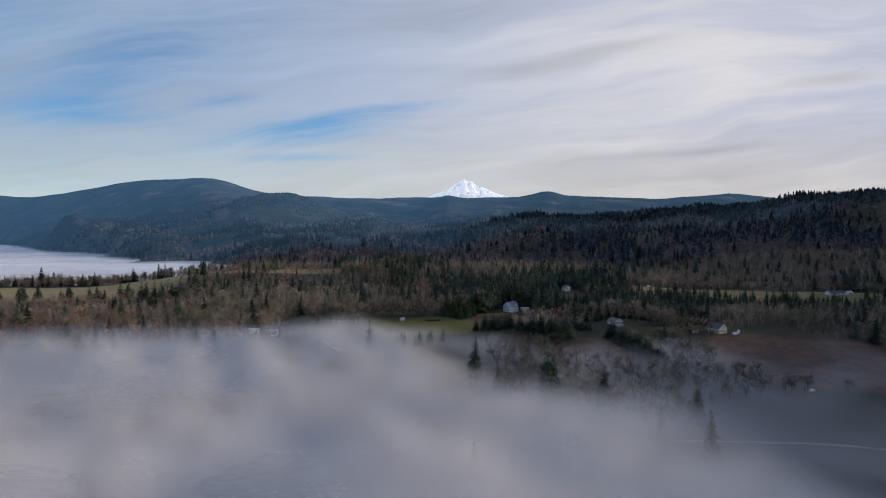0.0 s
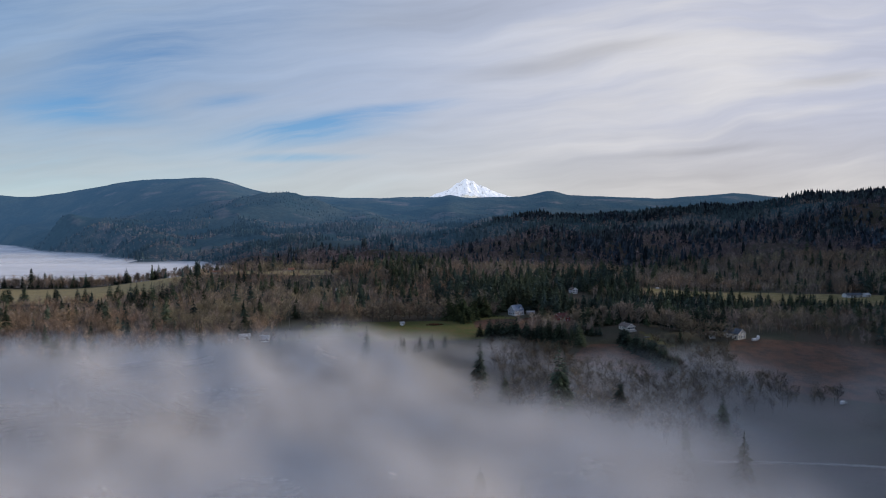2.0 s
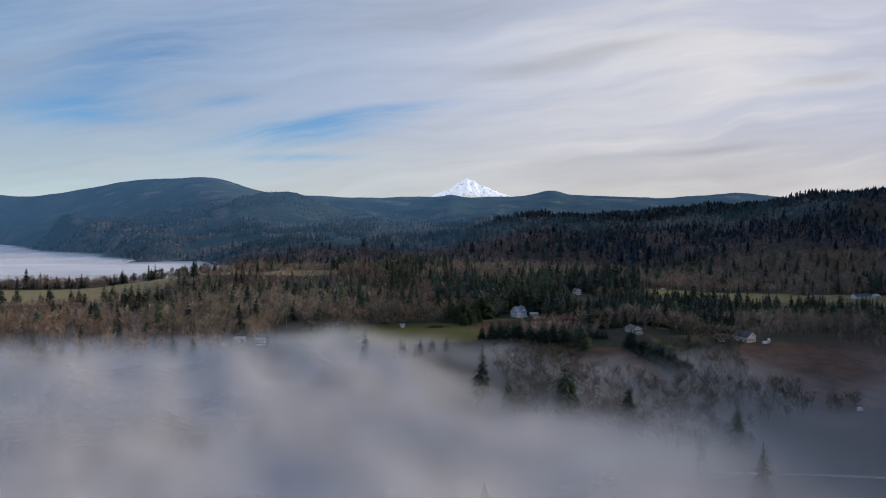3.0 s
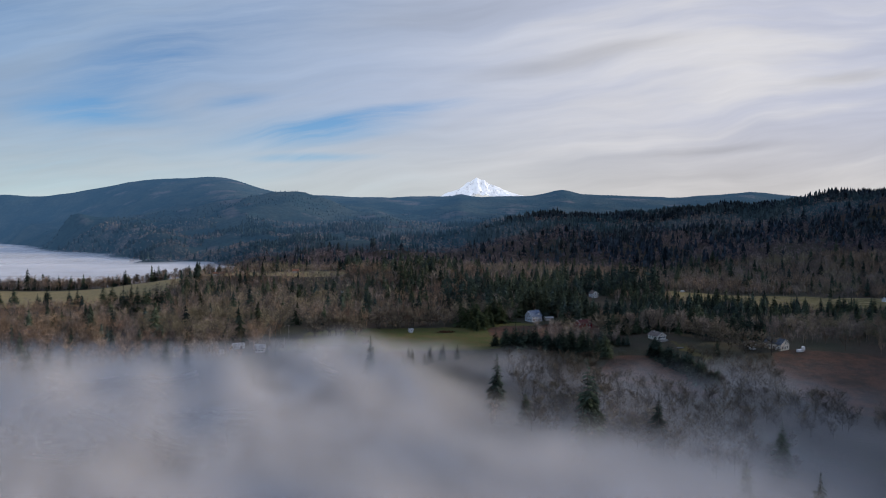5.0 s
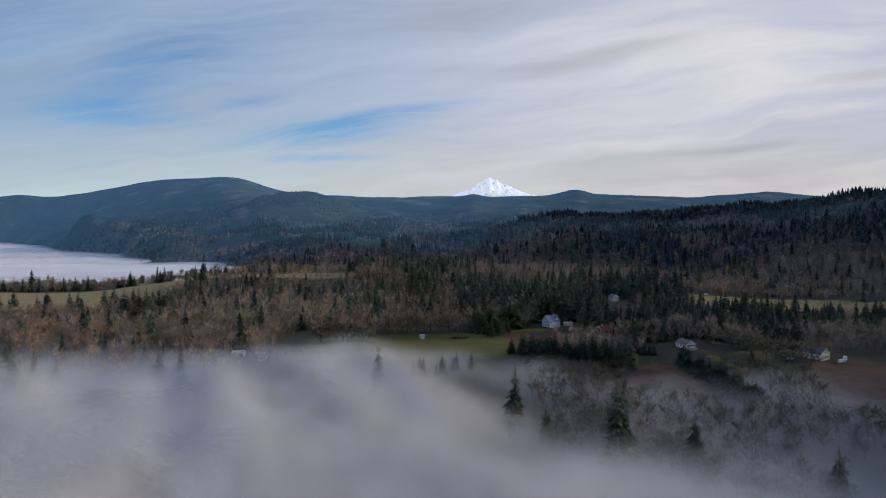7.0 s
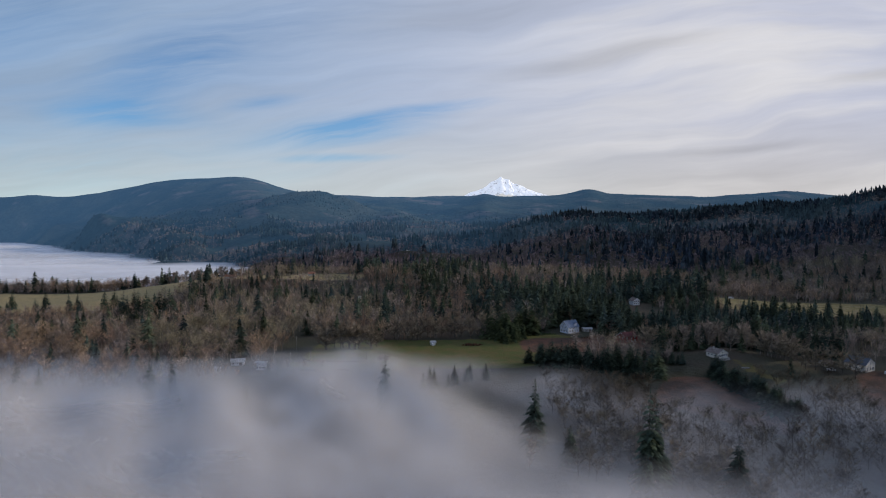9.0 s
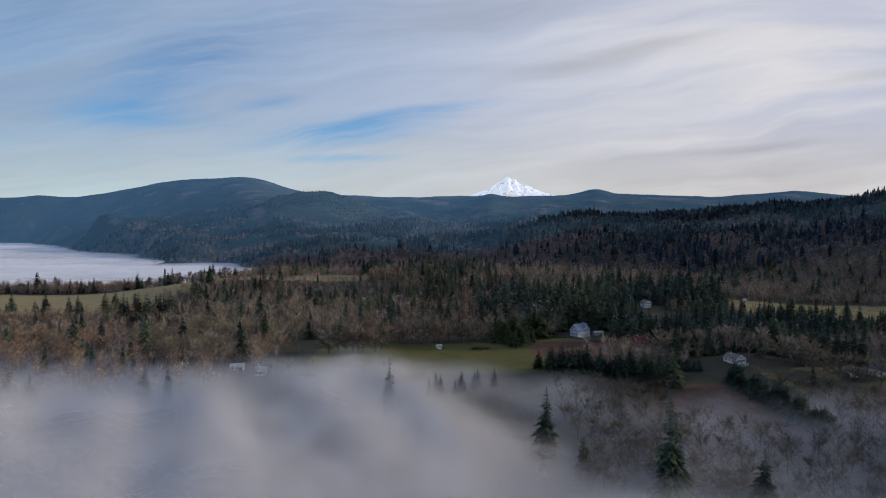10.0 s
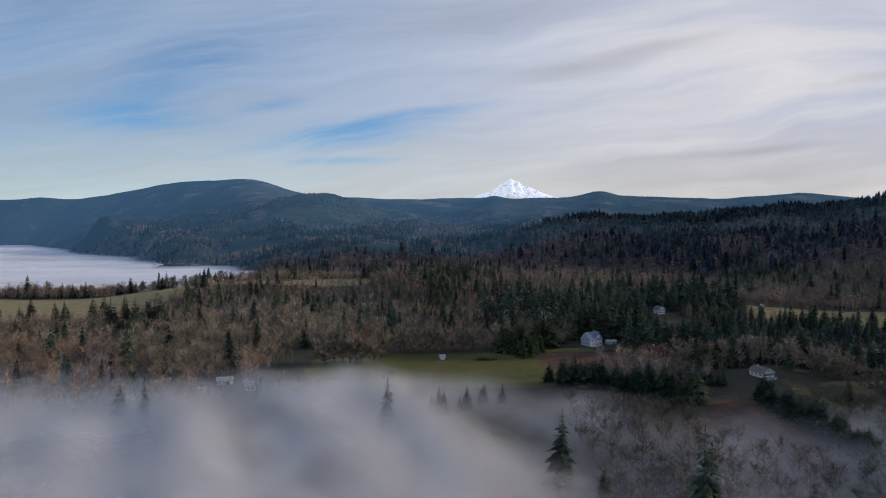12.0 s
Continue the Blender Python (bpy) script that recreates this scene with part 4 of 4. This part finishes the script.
def build_houses():
    h = gabled_house("house", "pale blue-white two-storey farmhouse with steep blue-grey metal roof", 112, 715, 33, 13.5, 10.5, 5.3, 5.2, BLUE_WALL, ROOF_BLUE,
                     [("w", a, 1.0, 1.5, 1.6) for a in (-3.2, 0, 3.2)] + [("w", a, 4.2, 1.4, 1.5) for a in (-2.0, 2.0)] + [("w", 0, 7.2, 1.2, 1.3)]
                     + [("s", a, 1.0, 1.5, 1.5) for a in (-4.5, -1.5, 4.6)] + [("s", a, 3.5, 1.2, 1.2) for a in (-4.5, 0)], ("s", 1.6, 1.1, 2.1), 3.5, 2.8)
    box_part("porch", -6.5, 6.5, -7.6, -5.25, -0.6, 0.25, GREY_WALL, h, "weathered wooden porch deck")
    gabled_house("garage", "low grey garage with flat-pitched pale roof", 128, 716, 8, 8, 5.5, 2.3, 0.9, GREY_WALL, ROOF_PALE, [("s", -2, 0.9, 1.2, 0.9)], ("s", 1.8, 2.4, 2.0), category="garage")
    h = gabled_house("house", "dark red wooden house with dark maroon roof among bare trees", 152, 672, 28, 14, 9, 5.0, 3.0, RED_WALL, ROOF_MAROON,
                     [("w", a, z, 1.2, 1.3) for a in (-2.4, 2.4) for z in (0.9, 3.4)] + [("s", a, z, 1.3, 1.2) for a in (-4.5, 0.5, 4.5) for z in (0.9, 3.4)], ("s", -2.2, 1.1, 2.1), -2.0)
    box_part("lean_to", -10.5, -7.0, -3.5, 3.0, -0.5, 2.8, RED_WALL, h, "low red lean-to against the gable")
    h = gabled_house("house", "cream bungalow with a gable wall full of windows and brown roof", 192, 590, 112, 11, 8.8, 3.0, 2.6, CREAM_WALL, ROOF_BROWN,
                     [("w", a, 0.9, 1.25, 1.5) for a in (-3.2, -1.6, 0, 1.6, 3.2)] + [("w", 0, 3.4, 1.0, 0.9)] + [("n", a, 1.0, 1.4, 1.2) for a in (-3, 0, 3)], chimney=2.0)
    box_part("deck", -8.0, -5.6, -4.4, 4.4, -1.6, 0.1, GREY_WALL, h, "weathered grey deck under the gable")
    tagged(box_thing("patio_slab", 204, 572, 20, 5.5, 3.0, 0.35, GRAVEL), "pale concrete patio slab on the lawn", "patio")
    gabled_house("house", "white house with twin gables among dark trees", 203, 826, 108, 8.5, 7.5, 4.6, 2.6, WHITE_WALL, ROOF_BROWN,
                 [("w", a, z, 1.3, 1.3) for a in (-2.4, 0.2, 2.4) for z in (0.9, 3.3)] + [("n", a, 3.2, 1.2, 1.2) for a in (-3, 0, 3)])
    gabled_house("house", "white house half hidden by fog with pale grey roof", -123, 562, 4, 7.0, 6.5, 2.8, 2.4, WHITE_WALL, ROOF_PALE,
                 [("s", a, 0.9, 1.5, 1.3) for a in (-2.2, 0, 2.2)], chimney=-2.0)
    gabled_house("barn", "long white outbuilding with pale roof in thin fog", -143, 575, 14, 8.5, 5, 2.6, 1.7, WHITE_WALL, ROOF_PALE, [("s", a, 1.0, 1.1, 0.9) for a in (-3, 0)], ("s", 2, 2.0, 2.1), category="barn")
    gabled_house("shed", "small white shed with flat pale roof in fog", -150, 556, -6, 3.2, 3.0, 2.3, 0.8, WHITE_WALL, ROOF_PALE, [("s", -0.8, 0.9, 0.8, 0.8)], ("s", 0.9, 0.9, 1.9), category="shed")
    s = gabled_house("shed", "small white shed on a green meadow by the wood", -11, 675, 24, 3.8, 3.0, 2.2, 1.0, WHITE_WALL, ROOF_PALE, [("w", 0, 0.9, 0.9, 0.8)], ("s", 0, 1.4, 1.9), category="shed")
    box_part("lean_to", -1.8, 0.8, -2.8, -1.55, -0.4, 1.5, WHITE_WALL, s, "low white lean-to on the front")
    gabled_house("barn", "cream gabled barn with long dark slate roof", 285, 578, 118, 14, 11, 4.6, 3.8, CREAM_WALL, ROOF_DARK,
                 [("w", a, 0.8, 1.6, 2.0) for a in (-3.2, 0.0, 3.2)] + [("w", 0, 4.6, 1.4, 1.4)] + [("n", a, 1.4, 1.4, 1.2) for a in (-5, -1, 3)], category="barn")
    gabled_house("house", "low cream farm cottage with brown roof", 266, 584, 10, 7, 5, 2.4, 1.8, CREAM_WALL, ROOF_BROWN, [("s", a, 0.9, 1.1, 1.0) for a in (-2.2, 2.2)], ("s", 0, 1.0, 2.0))
    gabled_house("barn", "long white farm building with dark slate roof", 598, 866, 6, 24, 9, 3.2, 2.6, WHITE_WALL, ROOF_DARK, [("s", a, 1.0, 1.5, 1.2) for a in (-9, -5, -1, 3, 7)], ("s", 9.6, 2.4, 2.4), category="barn")
    gabled_house("shed", "white farm shed beside the long barn", 622, 872, 20, 9, 7, 3.0, 2.2, WHITE_WALL, ROOF_PALE, [("s", -2, 1.0, 1.2, 1.0)], ("s", 1.5, 2.2, 2.2), category="shed")
    gabled_house("house", "white farmhouse with tan roof at the field's edge", -345, 1062, 12, 12, 8, 3.2, 2.4, WHITE_WALL, ROOF_BROWN, [("s", a, 0.9, 1.3, 1.2) for a in (-4, 0, 4)], ("s", 2, 1.0, 2.0))
    gabled_house("barn", "low barn with rusty red roof at the field's edge", -312, 1052, -8, 15, 8, 2.6, 2.2, GREY_WALL, ROOF_RUST, [("s", a, 1.0, 1.1, 0.9) for a in (-5, 0, 5)], ("s", 2.4, 2.4, 2.2), category="barn")
    gabled_house("barn", "small barn with rusty roof beside a tan clearing", -200, 1076, 15, 10, 7, 2.8, 2.6, GREY_WALL, ROOF_RUST, [("s", -2.5, 1.0, 1.1, 0.9)], ("s", 1.5, 2.4, 2.2), category="barn")
    gabled_house("shed", "tiny white pump house among bare trees", -106, 910, 10, 3.0, 2.6, 2.4, 1.2, WHITE_WALL, ROOF_PALE, (), ("s", 0, 1.0, 1.9), category="shed")


def box_thing(name, x, y, turn, length, width, high, mat):
    """A low slab or block that lies on the ground, with worn edges."""
    bm = bmesh.new()
    box(bm, -length / 2, length / 2, -width / 2, width / 2, -0.6, high, 0.06)
    me = bpy.data.meshes.new(name)
    bm.to_mesh(me)
    bm.free()
    me.materials.append(mat)
    ob = new(name, me)
    ob.matrix_world = pose(x, y, float(land(np.array(x * 1.0), np.array(y * 1.0))), 0, 0, turn)
    return ob


def van(x, y, turn, label, length=6.2, high=2.5):
    """A box-bodied van with wheels and windscreen."""
    v = tagged(base_at("van", x, y, turn), label, "van")
    bm = bmesh.new()
    prism(bm, [(-length / 2, 0.45), (length / 2, 0.45), (length / 2, 1.25), (length / 2 - 1.1, 1.5), (length / 2 - 1.7, high), (-length / 2, high)], -1.0, 1.0)
    bmesh.ops.bevel(bm, geom=bm.edges[:], offset=0.10, segments=2, affect="EDGES")
    part("body", bm, PAINT_WHITE, v)
    for sy in (-1.01, 1.01):
        box_part("side_window", length / 2 - 2.6, length / 2 - 1.7, sy - 0.015, sy + 0.015, 1.5, 2.1, GLASS, v)
    for wx in (-length / 2 + 1.2, length / 2 - 1.2):
        for wy in (-0.92, 0.92):
            bm = bmesh.new()
            bmesh.ops.create_cone(bm, cap_ends=True, segments=16, radius1=0.38, radius2=0.38, depth=0.24, matrix=Matrix.Translation((wx, wy, 0.38)) @ Matrix.Rotation(radians(90), 4, "X"))
            w = part("wheel", bm, RUBBER, v)
            bm = bmesh.new()
            bmesh.ops.create_cone(bm, cap_ends=True, segments=12, radius1=0.2, radius2=0.2, depth=0.27, matrix=Matrix.Translation((wx, wy, 0.38)) @ Matrix.Rotation(radians(90), 4, "X"))
            part("rim", bm, ROOF_PALE, w)
    return v


def utility_pole(x, y, high, label):
    p = tagged(base_at("utility_pole", x, y, 12), label, "pole", "poles along the field")
    bm = bmesh.new()
    tapered(bm, (0, 0, -0.8), (0, 0, high), 0.24, 0.17, 8)
    part("post", bm, POLE_WOOD, p)
    box_part("crossarm", -1.2, 1.2, -0.08, 0.08, high - 0.9, high - 0.7, POLE_WOOD, p)
    for k in (-1.0, 0.0, 1.0):
        bm = bmesh.new()
        tapered(bm, (k, 0, high - 0.7), (k, 0, high - 0.45), 0.07, 0.05, 6)
        part("insulator", bm, GLASS, p)


build_houses()
van(297, 566, 20, "white box van parked beside the cream barn")
van(303, 572, 65, "white camper parked behind the barn", 7.0, 2.9)
van(262, 572, 10, "white van parked by the farm cottage", 5.4, 2.2)
van(352, 926, 5, "white van at the far edge of the field", 6.0, 2.4)
van(290, 442, 30, "white van on the dark ground in thin fog", 5.5, 2.3)
for px, py in ((340, 925), (386, 925), (446, 930)):
    utility_pole(px, py, 10, "weathered wooden utility pole at the edge of the field")


def snag(x, y, high, label):
    """A pale dead trunk with a few broken stubs."""
    t = tagged(base_at("dead_tree", x, y, 30), label, "dead tree", "dead trunks on the meadow")
    bm = bmesh.new()
    tapered(bm, (0, 0, -0.5), (0.25, 0.1, high * 0.6), 0.32, 0.22, 8)
    tapered(bm, (0.25, 0.1, high * 0.6), (0.1, 0.3, high), 0.22, 0.10, 7)
    part("trunk", bm, PALE_BARK, t)
    for k, (a, z) in enumerate(((0.4, 0.55), (2.6, 0.7), (4.4, 0.82))):
        bm = bmesh.new()
        tapered(bm, (0.2, 0.1, high * z), (0.2 + 1.3 * math.cos(a), 0.1 + 1.3 * math.sin(a), high * z + 0.9), 0.09, 0.03, 5)
        part("branch", bm, PALE_BARK, t)


for sx, sy, sh in ((-101, 612, 7), (-114, 604, 6), (-60, 618, 5), (118, 452, 10)):
    snag(sx, sy, sh, "pale dead trunk with broken branches on the grass")
utility_pole(-190, 590, 13, "weathered wooden utility pole in thin fog")
utility_pole(-118, 640, 12, "weathered wooden utility pole at the edge of the wood")


def build_track():
    """A pale gravel track that curves over the dim ground."""
    n = 40
    s = np.linspace(0, 1, n)
    cx, cy = 150 + 150 * s, 352 - 48 * s + 16 * np.sin(s * 2.6)
    rows = []
    for off, dz in ((-1.7, -0.3), (-1.5, 0.10), (0, 0.16), (1.5, 0.10), (1.7, -0.3)):
        x, y = cx + off * 0.25, cy + off
        rows.append(np.stack([x, y, land(x, y) + dz], 1))
    v = np.stack(rows, 0).reshape(-1, 3)
    tagged(new("road", mesh_from("road", v, grid_faces(5, n), GRAVEL, True)), "pale gravel farm track across dark ground", "track", kind="structure")


build_track()


# ---------------------------------------------------------------- single trees
tree_rand = random.Random(21)


def fir_model(name, needles, whorls=20, slim=1.0):
    """A conifer one metre high: trunk and a crown of drooping boughs."""
    r = tree_rand
    root = new(name)
    bm = bmesh.new()
    tapered(bm, (0, 0, -0.03), (0.004, 0.002, 0.55), 0.016, 0.009, 7)
    tapered(bm, (0.004, 0.002, 0.55), (0, 0, 0.985), 0.009, 0.002, 5)
    part("trunk", bm, BARK, root)
    verts, faces = [], []
    for k in range(whorls):
        f = (k + r.uniform(-0.2, 0.2)) / whorls
        z = 0.09 + 0.87 * max(f, 0)
        n = 10 if f < 0.6 else 7
        spin = r.uniform(0, 6.28)
        for j in range(n):
            a = spin + 6.2832 * j / n + r.uniform(-0.25, 0.25)
            reach = (0.235 * (1 - f) ** 0.70 + 0.012) * slim * r.uniform(0.45, 1.2)
            c, s = math.cos(a), math.sin(a)
            wide = reach * r.uniform(0.17, 0.27)
            drop = reach * r.uniform(0.10, 0.42)
            base = len(verts)
            for d, w, dz in ((0.02, 0.0, 0.025), (0.58, wide, 0.002), (0.55, 0.0, 0.018), (0.58, -wide, 0.002), (1.0, 0.0, 0.0)):
                rr = reach * d
                verts.append((rr * c - w * s, rr * s + w * c, z + dz * (1 - f) - drop * d * d + r.uniform(-0.006, 0.006)))
            faces += [(base, base + 1, base + 2), (base, base + 2, base + 3), (base + 1, base + 4, base + 2), (base + 2, base + 4, base + 3)]
    top = len(verts)
    for j in range(4):
        a = j * 1.57
        verts.append((0.012 * math.cos(a), 0.012 * math.sin(a), 0.945))
    verts.append((0, 0, 1.0))
    faces += [(top + j, top + (j + 1) % 4, top + 4) for j in range(4)]
    me = mesh_from("crown", np.array(verts), np.array(faces), needles)
    part_mesh("crown", me, root)
    return root


def bare_model(name, bark, twigs, wide=0.30):
    """A leafless broad-leaved tree one metre high: trunk, limbs and a rounded crown of twigs."""
    r = tree_rand
    root = new(name)
    bm = bmesh.new()
    tapered(bm, (0, 0, -0.03), (0.012, 0.0, 0.45), 0.018, 0.011, 7)
    tapered(bm, (0.012, 0.0, 0.45), (r.uniform(-0.03, 0.03), 0.01, 0.94), 0.011, 0.002, 5)
    limbs = [(Vector((0.01, 0, 0.6)), Vector((0, 0, 0.94)))]
    for k in range(15):
        a = 2.4 * k + r.uniform(-0.4, 0.4)
        low = r.uniform(0.09, 0.62)
        out = wide * math.sin(math.pi * min(0.96, 0.22 + low)) * r.uniform(0.65, 1.05)
        p = Vector((0.01, 0, low))
        mid = Vector((out * 0.55 * math.cos(a), out * 0.55 * math.sin(a), low + r.uniform(0.06, 0.13)))
        tip = Vector((out * math.cos(a + 0.2), out * math.sin(a + 0.2), low + r.uniform(0.12, 0.26)))
        tapered(bm, p, mid, 0.007, 0.004, 5)
        tapered(bm, mid, tip, 0.004, 0.0012, 4)
        limbs += [(p, mid), (mid, tip), (mid, tip)]
    part("trunk", bm, bark, root)
    verts, faces = [], []
    for _ in range(1500):
        a0, b0 = r.choice(limbs)
        p = a0.lerp(b0, r.uniform(0.25, 1.0))
        a, up = r.uniform(0, 6.28), r.uniform(0.15, 1.8)
        way = Vector((math.cos(a), math.sin(a), up)).normalized()
        q = p + way * r.uniform(0.04, 0.15)
        q.z = min(q.z, 1.0)
        side = way.cross(Vector((r.uniform(-1, 1), r.uniform(-1, 1), 0.3))).normalized() * r.uniform(0.0028, 0.0060)
        n = len(verts)
        verts += [tuple(p + side), tuple(p - side), tuple(q)]
        faces.append((n, n + 1, n + 2))
    part_mesh("crown", mesh_from("crown", np.array(verts), np.array(faces), twigs), root)
    return root


firs = [fir_model("fir_tree", NEEDLES, 20, s) for s in (1.3, 1.1, 1.5)]
mossy_firs = [fir_model("fir_tree", NEEDLES_LIGHT, 18, s) for s in (1.5, 1.8)]
maples = [bare_model("bare_tree", BARK, MOSSY_TWIGS, w) for w in (0.36, 0.44)]
birches = [bare_model("bare_tree", PALE_BARK, TWIGS, w) for w in (0.22, 0.28)]
used = set()


def plant(models, x, y, top=None, high=None, label="", group="", category="tree", squat=1.0):
    """Stands one tree on the ground, with its top at a height over the sea or of a height of its own."""
    g = float(land(np.array(x * 1.0), np.array(y * 1.0)))
    h = high if high else max(5.0, top - g)
    model = tree_rand.choice(models)
    m = pose(x, y, g, 0, 0, tree_rand.uniform(0, 360)) @ Matrix.Diagonal((h * squat, h * squat, h, 1))
    if model.name not in used:
        used.add(model.name)
        model.matrix_world = m
        ob = model
    else:
        ob = copy_thing(model, m @ Matrix.Diagonal((1 / model.scale.x, 1 / model.scale.y, 1 / model.scale.z, 1)))
    return tagged(ob, label, category, group)


def row(models, ax, ay, bx, by, count, low, high, label, group, jitter=2.0, squat=1.0):
    for k in range(count):
        t = (k + 0.5 + tree_rand.uniform(-0.9, 0.9)) / count
        plant(models, ax + (bx - ax) * t + tree_rand.uniform(-jitter, jitter), ay + (by - ay) * t + tree_rand.uniform(-jitter, jitter),
              high=tree_rand.uniform(low, high), label=label, group=group, squat=squat)


def build_single_trees():
    fog = "dark green fir rising out of the fog"
    for x, y, top in ((-155, 499, 77), (-171, 506, 73), (-256, 497, 74), (-247, 503, 72), (-264, 506, 70), (-232, 500, 69), (-286, 536, 74), (-34, 500, 77), (-112, 497, 59),
                      (92, 424, 78), (97, 430, 70), (47, 470, 71), (29, 294, 49), (45, 285, 47), (153, 314, 56), (134, 333, 53), (84, 404, 57), (62, 452, 52), (130, 420, 58),
                      (-114, 546, 66), (-107, 544, 63), (-205, 560, 68), (-215, 565, 64), (-300, 560, 70), (176, 380, 55)):
        plant(firs, x, y, top=top, label=fog, group="firs in the fog", squat=0.78 if top > 69 else 0.9)
    row(firs, -22, 532, 30, 560, 9, 9, 15, "small dark fir in thin fog beside the meadow", "firs below the meadow", 4)
    row(firs, 66, 606, 138, 566, 46, 12, 21, "dark green fir in a loose belt below the farmhouse", "firs below the farmhouse", 8, 1.15)
    row(firs, 178, 562, 198, 494, 52, 11, 17, "dark green fir in a dense hedge row", "fir hedge row", 3.5, 1.25)
    row(firs, 146, 600, 166, 580, 9, 8, 13, "dark green fir in a dense hedge row", "fir hedge row", 3)
    row(mossy_firs, 38, 690, 76, 714, 16, 18, 27, "broad mossy green conifer at the meadow's edge", "broad conifers by the meadow", 6)
    row(mossy_firs, 48, 676, 72, 690, 6, 11, 16, "broad mossy green conifer at the meadow's edge", "broad conifers by the meadow", 4)
    row(maples, -48, 690, 38, 706, 16, 19, 27, "leafless mossy maple at the edge of the meadow", "maples by the meadow", 4)
    row(maples, -100, 650, -56, 664, 15, 18, 25, "leafless mossy maple at the edge of the meadow", "maples by the meadow", 5)
    row(maples, 84, 482, 132, 420, 26, 11, 19, "leafless olive-brown maple standing in thin fog", "maples in the fog", 16)
    row(birches, 62, 450, 190, 400, 20, 8, 15, "pale-stemmed leafless tree in thin fog", "pale trees in the fog", 26)
    row(birches, 176, 622, 250, 592, 16, 17, 25, "pale-stemmed leafless tree behind the bungalow", "pale trees by the bungalow", 6)
    row(firs, 204, 655, 285, 606, 30, 17, 28, "tall dark fir behind the bungalow", "firs behind the bungalow", 9)
    row(firs, 168, 632, 190, 612, 14, 16, 25, "tall dark fir behind the bungalow", "firs behind the bungalow", 7)
    row(maples, 164, 640, 184, 625, 7, 13, 19, "leafless grey-brown maple between the houses", "maples between the houses", 7)
    row(maples, 218, 612, 268, 560, 16, 15, 22, "leafless grey-brown maple beside the lawn", "maples between the houses", 7)
    row(maples, 160, 660, 185, 650, 5, 15, 20, "large leafless maple beside the red house", "maples by the red house", 5)
    row(firs, -330, 775, -280, 792, 9, 22, 32, "tall dark fir below the dry field", "firs below the field", 8)
    row(firs, -900, 1092, -420, 1104, 30, 15, 27, "dark fir on the skyline behind the dry field", "trees behind the field", 8)
    row(birches, -900, 1088, -330, 1108, 74, 13, 21, "leafless tree on the skyline behind the dry field", "trees behind the field", 8)
    row(firs, -345, 1090, -235, 1125, 9, 14, 22, "dark fir behind the farmhouse on the hill", "firs behind the farm", 8)
    row(firs, -640, 826, -330, 838, 30, 12, 26, "dark fir on the near side of the dry field", "firs below the field", 22)
    row(firs, 300, 765, 540, 758, 34, 11, 21, "dark fir in front of the flat field", "firs before the flat field", 12)
    row(birches, 300, 944, 560, 950, 30, 9, 13, "leafless tree behind the flat field", "trees behind the flat field", 5)
    row(birches, -165, 548, -80, 570, 8, 6, 10, "leafless tree in thin fog by the white house", "trees by the white house", 10)
    for x, y, h in ((-163, 628, 20), (-172, 640, 16), (-60, 690, 18), (228, 560, 14), (214, 600, 16), (120, 735, 20), (100, 735, 22), (86, 724, 18), (170, 700, 20)):
        plant(firs, x, y, high=h, label="tall dark fir near the meadow and houses", group="firs near the houses")
    for m in (*firs, *mossy_firs, *maples, *birches):
        if m.name not in used:
            for o in (*m.children_recursive, m):
                bpy.data.objects.remove(o)


build_single_trees()


def shrub(x, y, rx, ry, high, mat, label, name="shrub"):
    """A rounded thicket of short twigs or leaves."""
    r = tree_rand
    verts, faces = [], []
    for _ in range(260):
        a, d = r.uniform(0, 6.28), math.sqrt(r.random())
        px, py = rx * d * math.cos(a), ry * d * math.sin(a)
        top = high * math.sqrt(max(0.05, 1 - d * d)) * r.uniform(0.6, 1.1)
        w, b = r.uniform(0.15, 0.4), r.uniform(0, 6.28)
        n = len(verts)
        g = float(land(np.array(x + px), np.array(y + py)))
        verts += [(x + px + w * math.cos(b), y + py + w * math.sin(b), g - 0.1), (x + px - w * math.cos(b), y + py - w * math.sin(b), g - 0.1), (x + px * 1.05, y + py * 1.05, g + top)]
        faces.append((n, n + 1, n + 2))
    me = mesh_from(name, np.array(verts), np.array(faces), mat)
    tagged(new(name, me), label, name)


shrub(-70, 572, 5, 3, 1.8, SHRUB, "russet bramble thicket on the meadow")
shrub(-48, 626, 5, 16, 2.2, SHRUB, "reddish-brown thicket between two meadows")
shrub(-78, 604, 24, 2.5, 1.8, SHRUB, "reddish-brown hedge along the meadow")
shrub(22, 672, 9, 3, 2.5, SHRUB, "dark bramble thicket by the shed")
shrub(86, 706, 14, 2.2, 2.2, HEDGE, "clipped green hedge beside the farmhouse lawn", "hedge")
shrub(130, 690, 14, 4, 2.4, SHRUB, "brown thicket between the houses")
shrub(-92, 562, 6, 3, 2.6, HEDGE, "dark evergreen thicket at the foggy meadow edge")
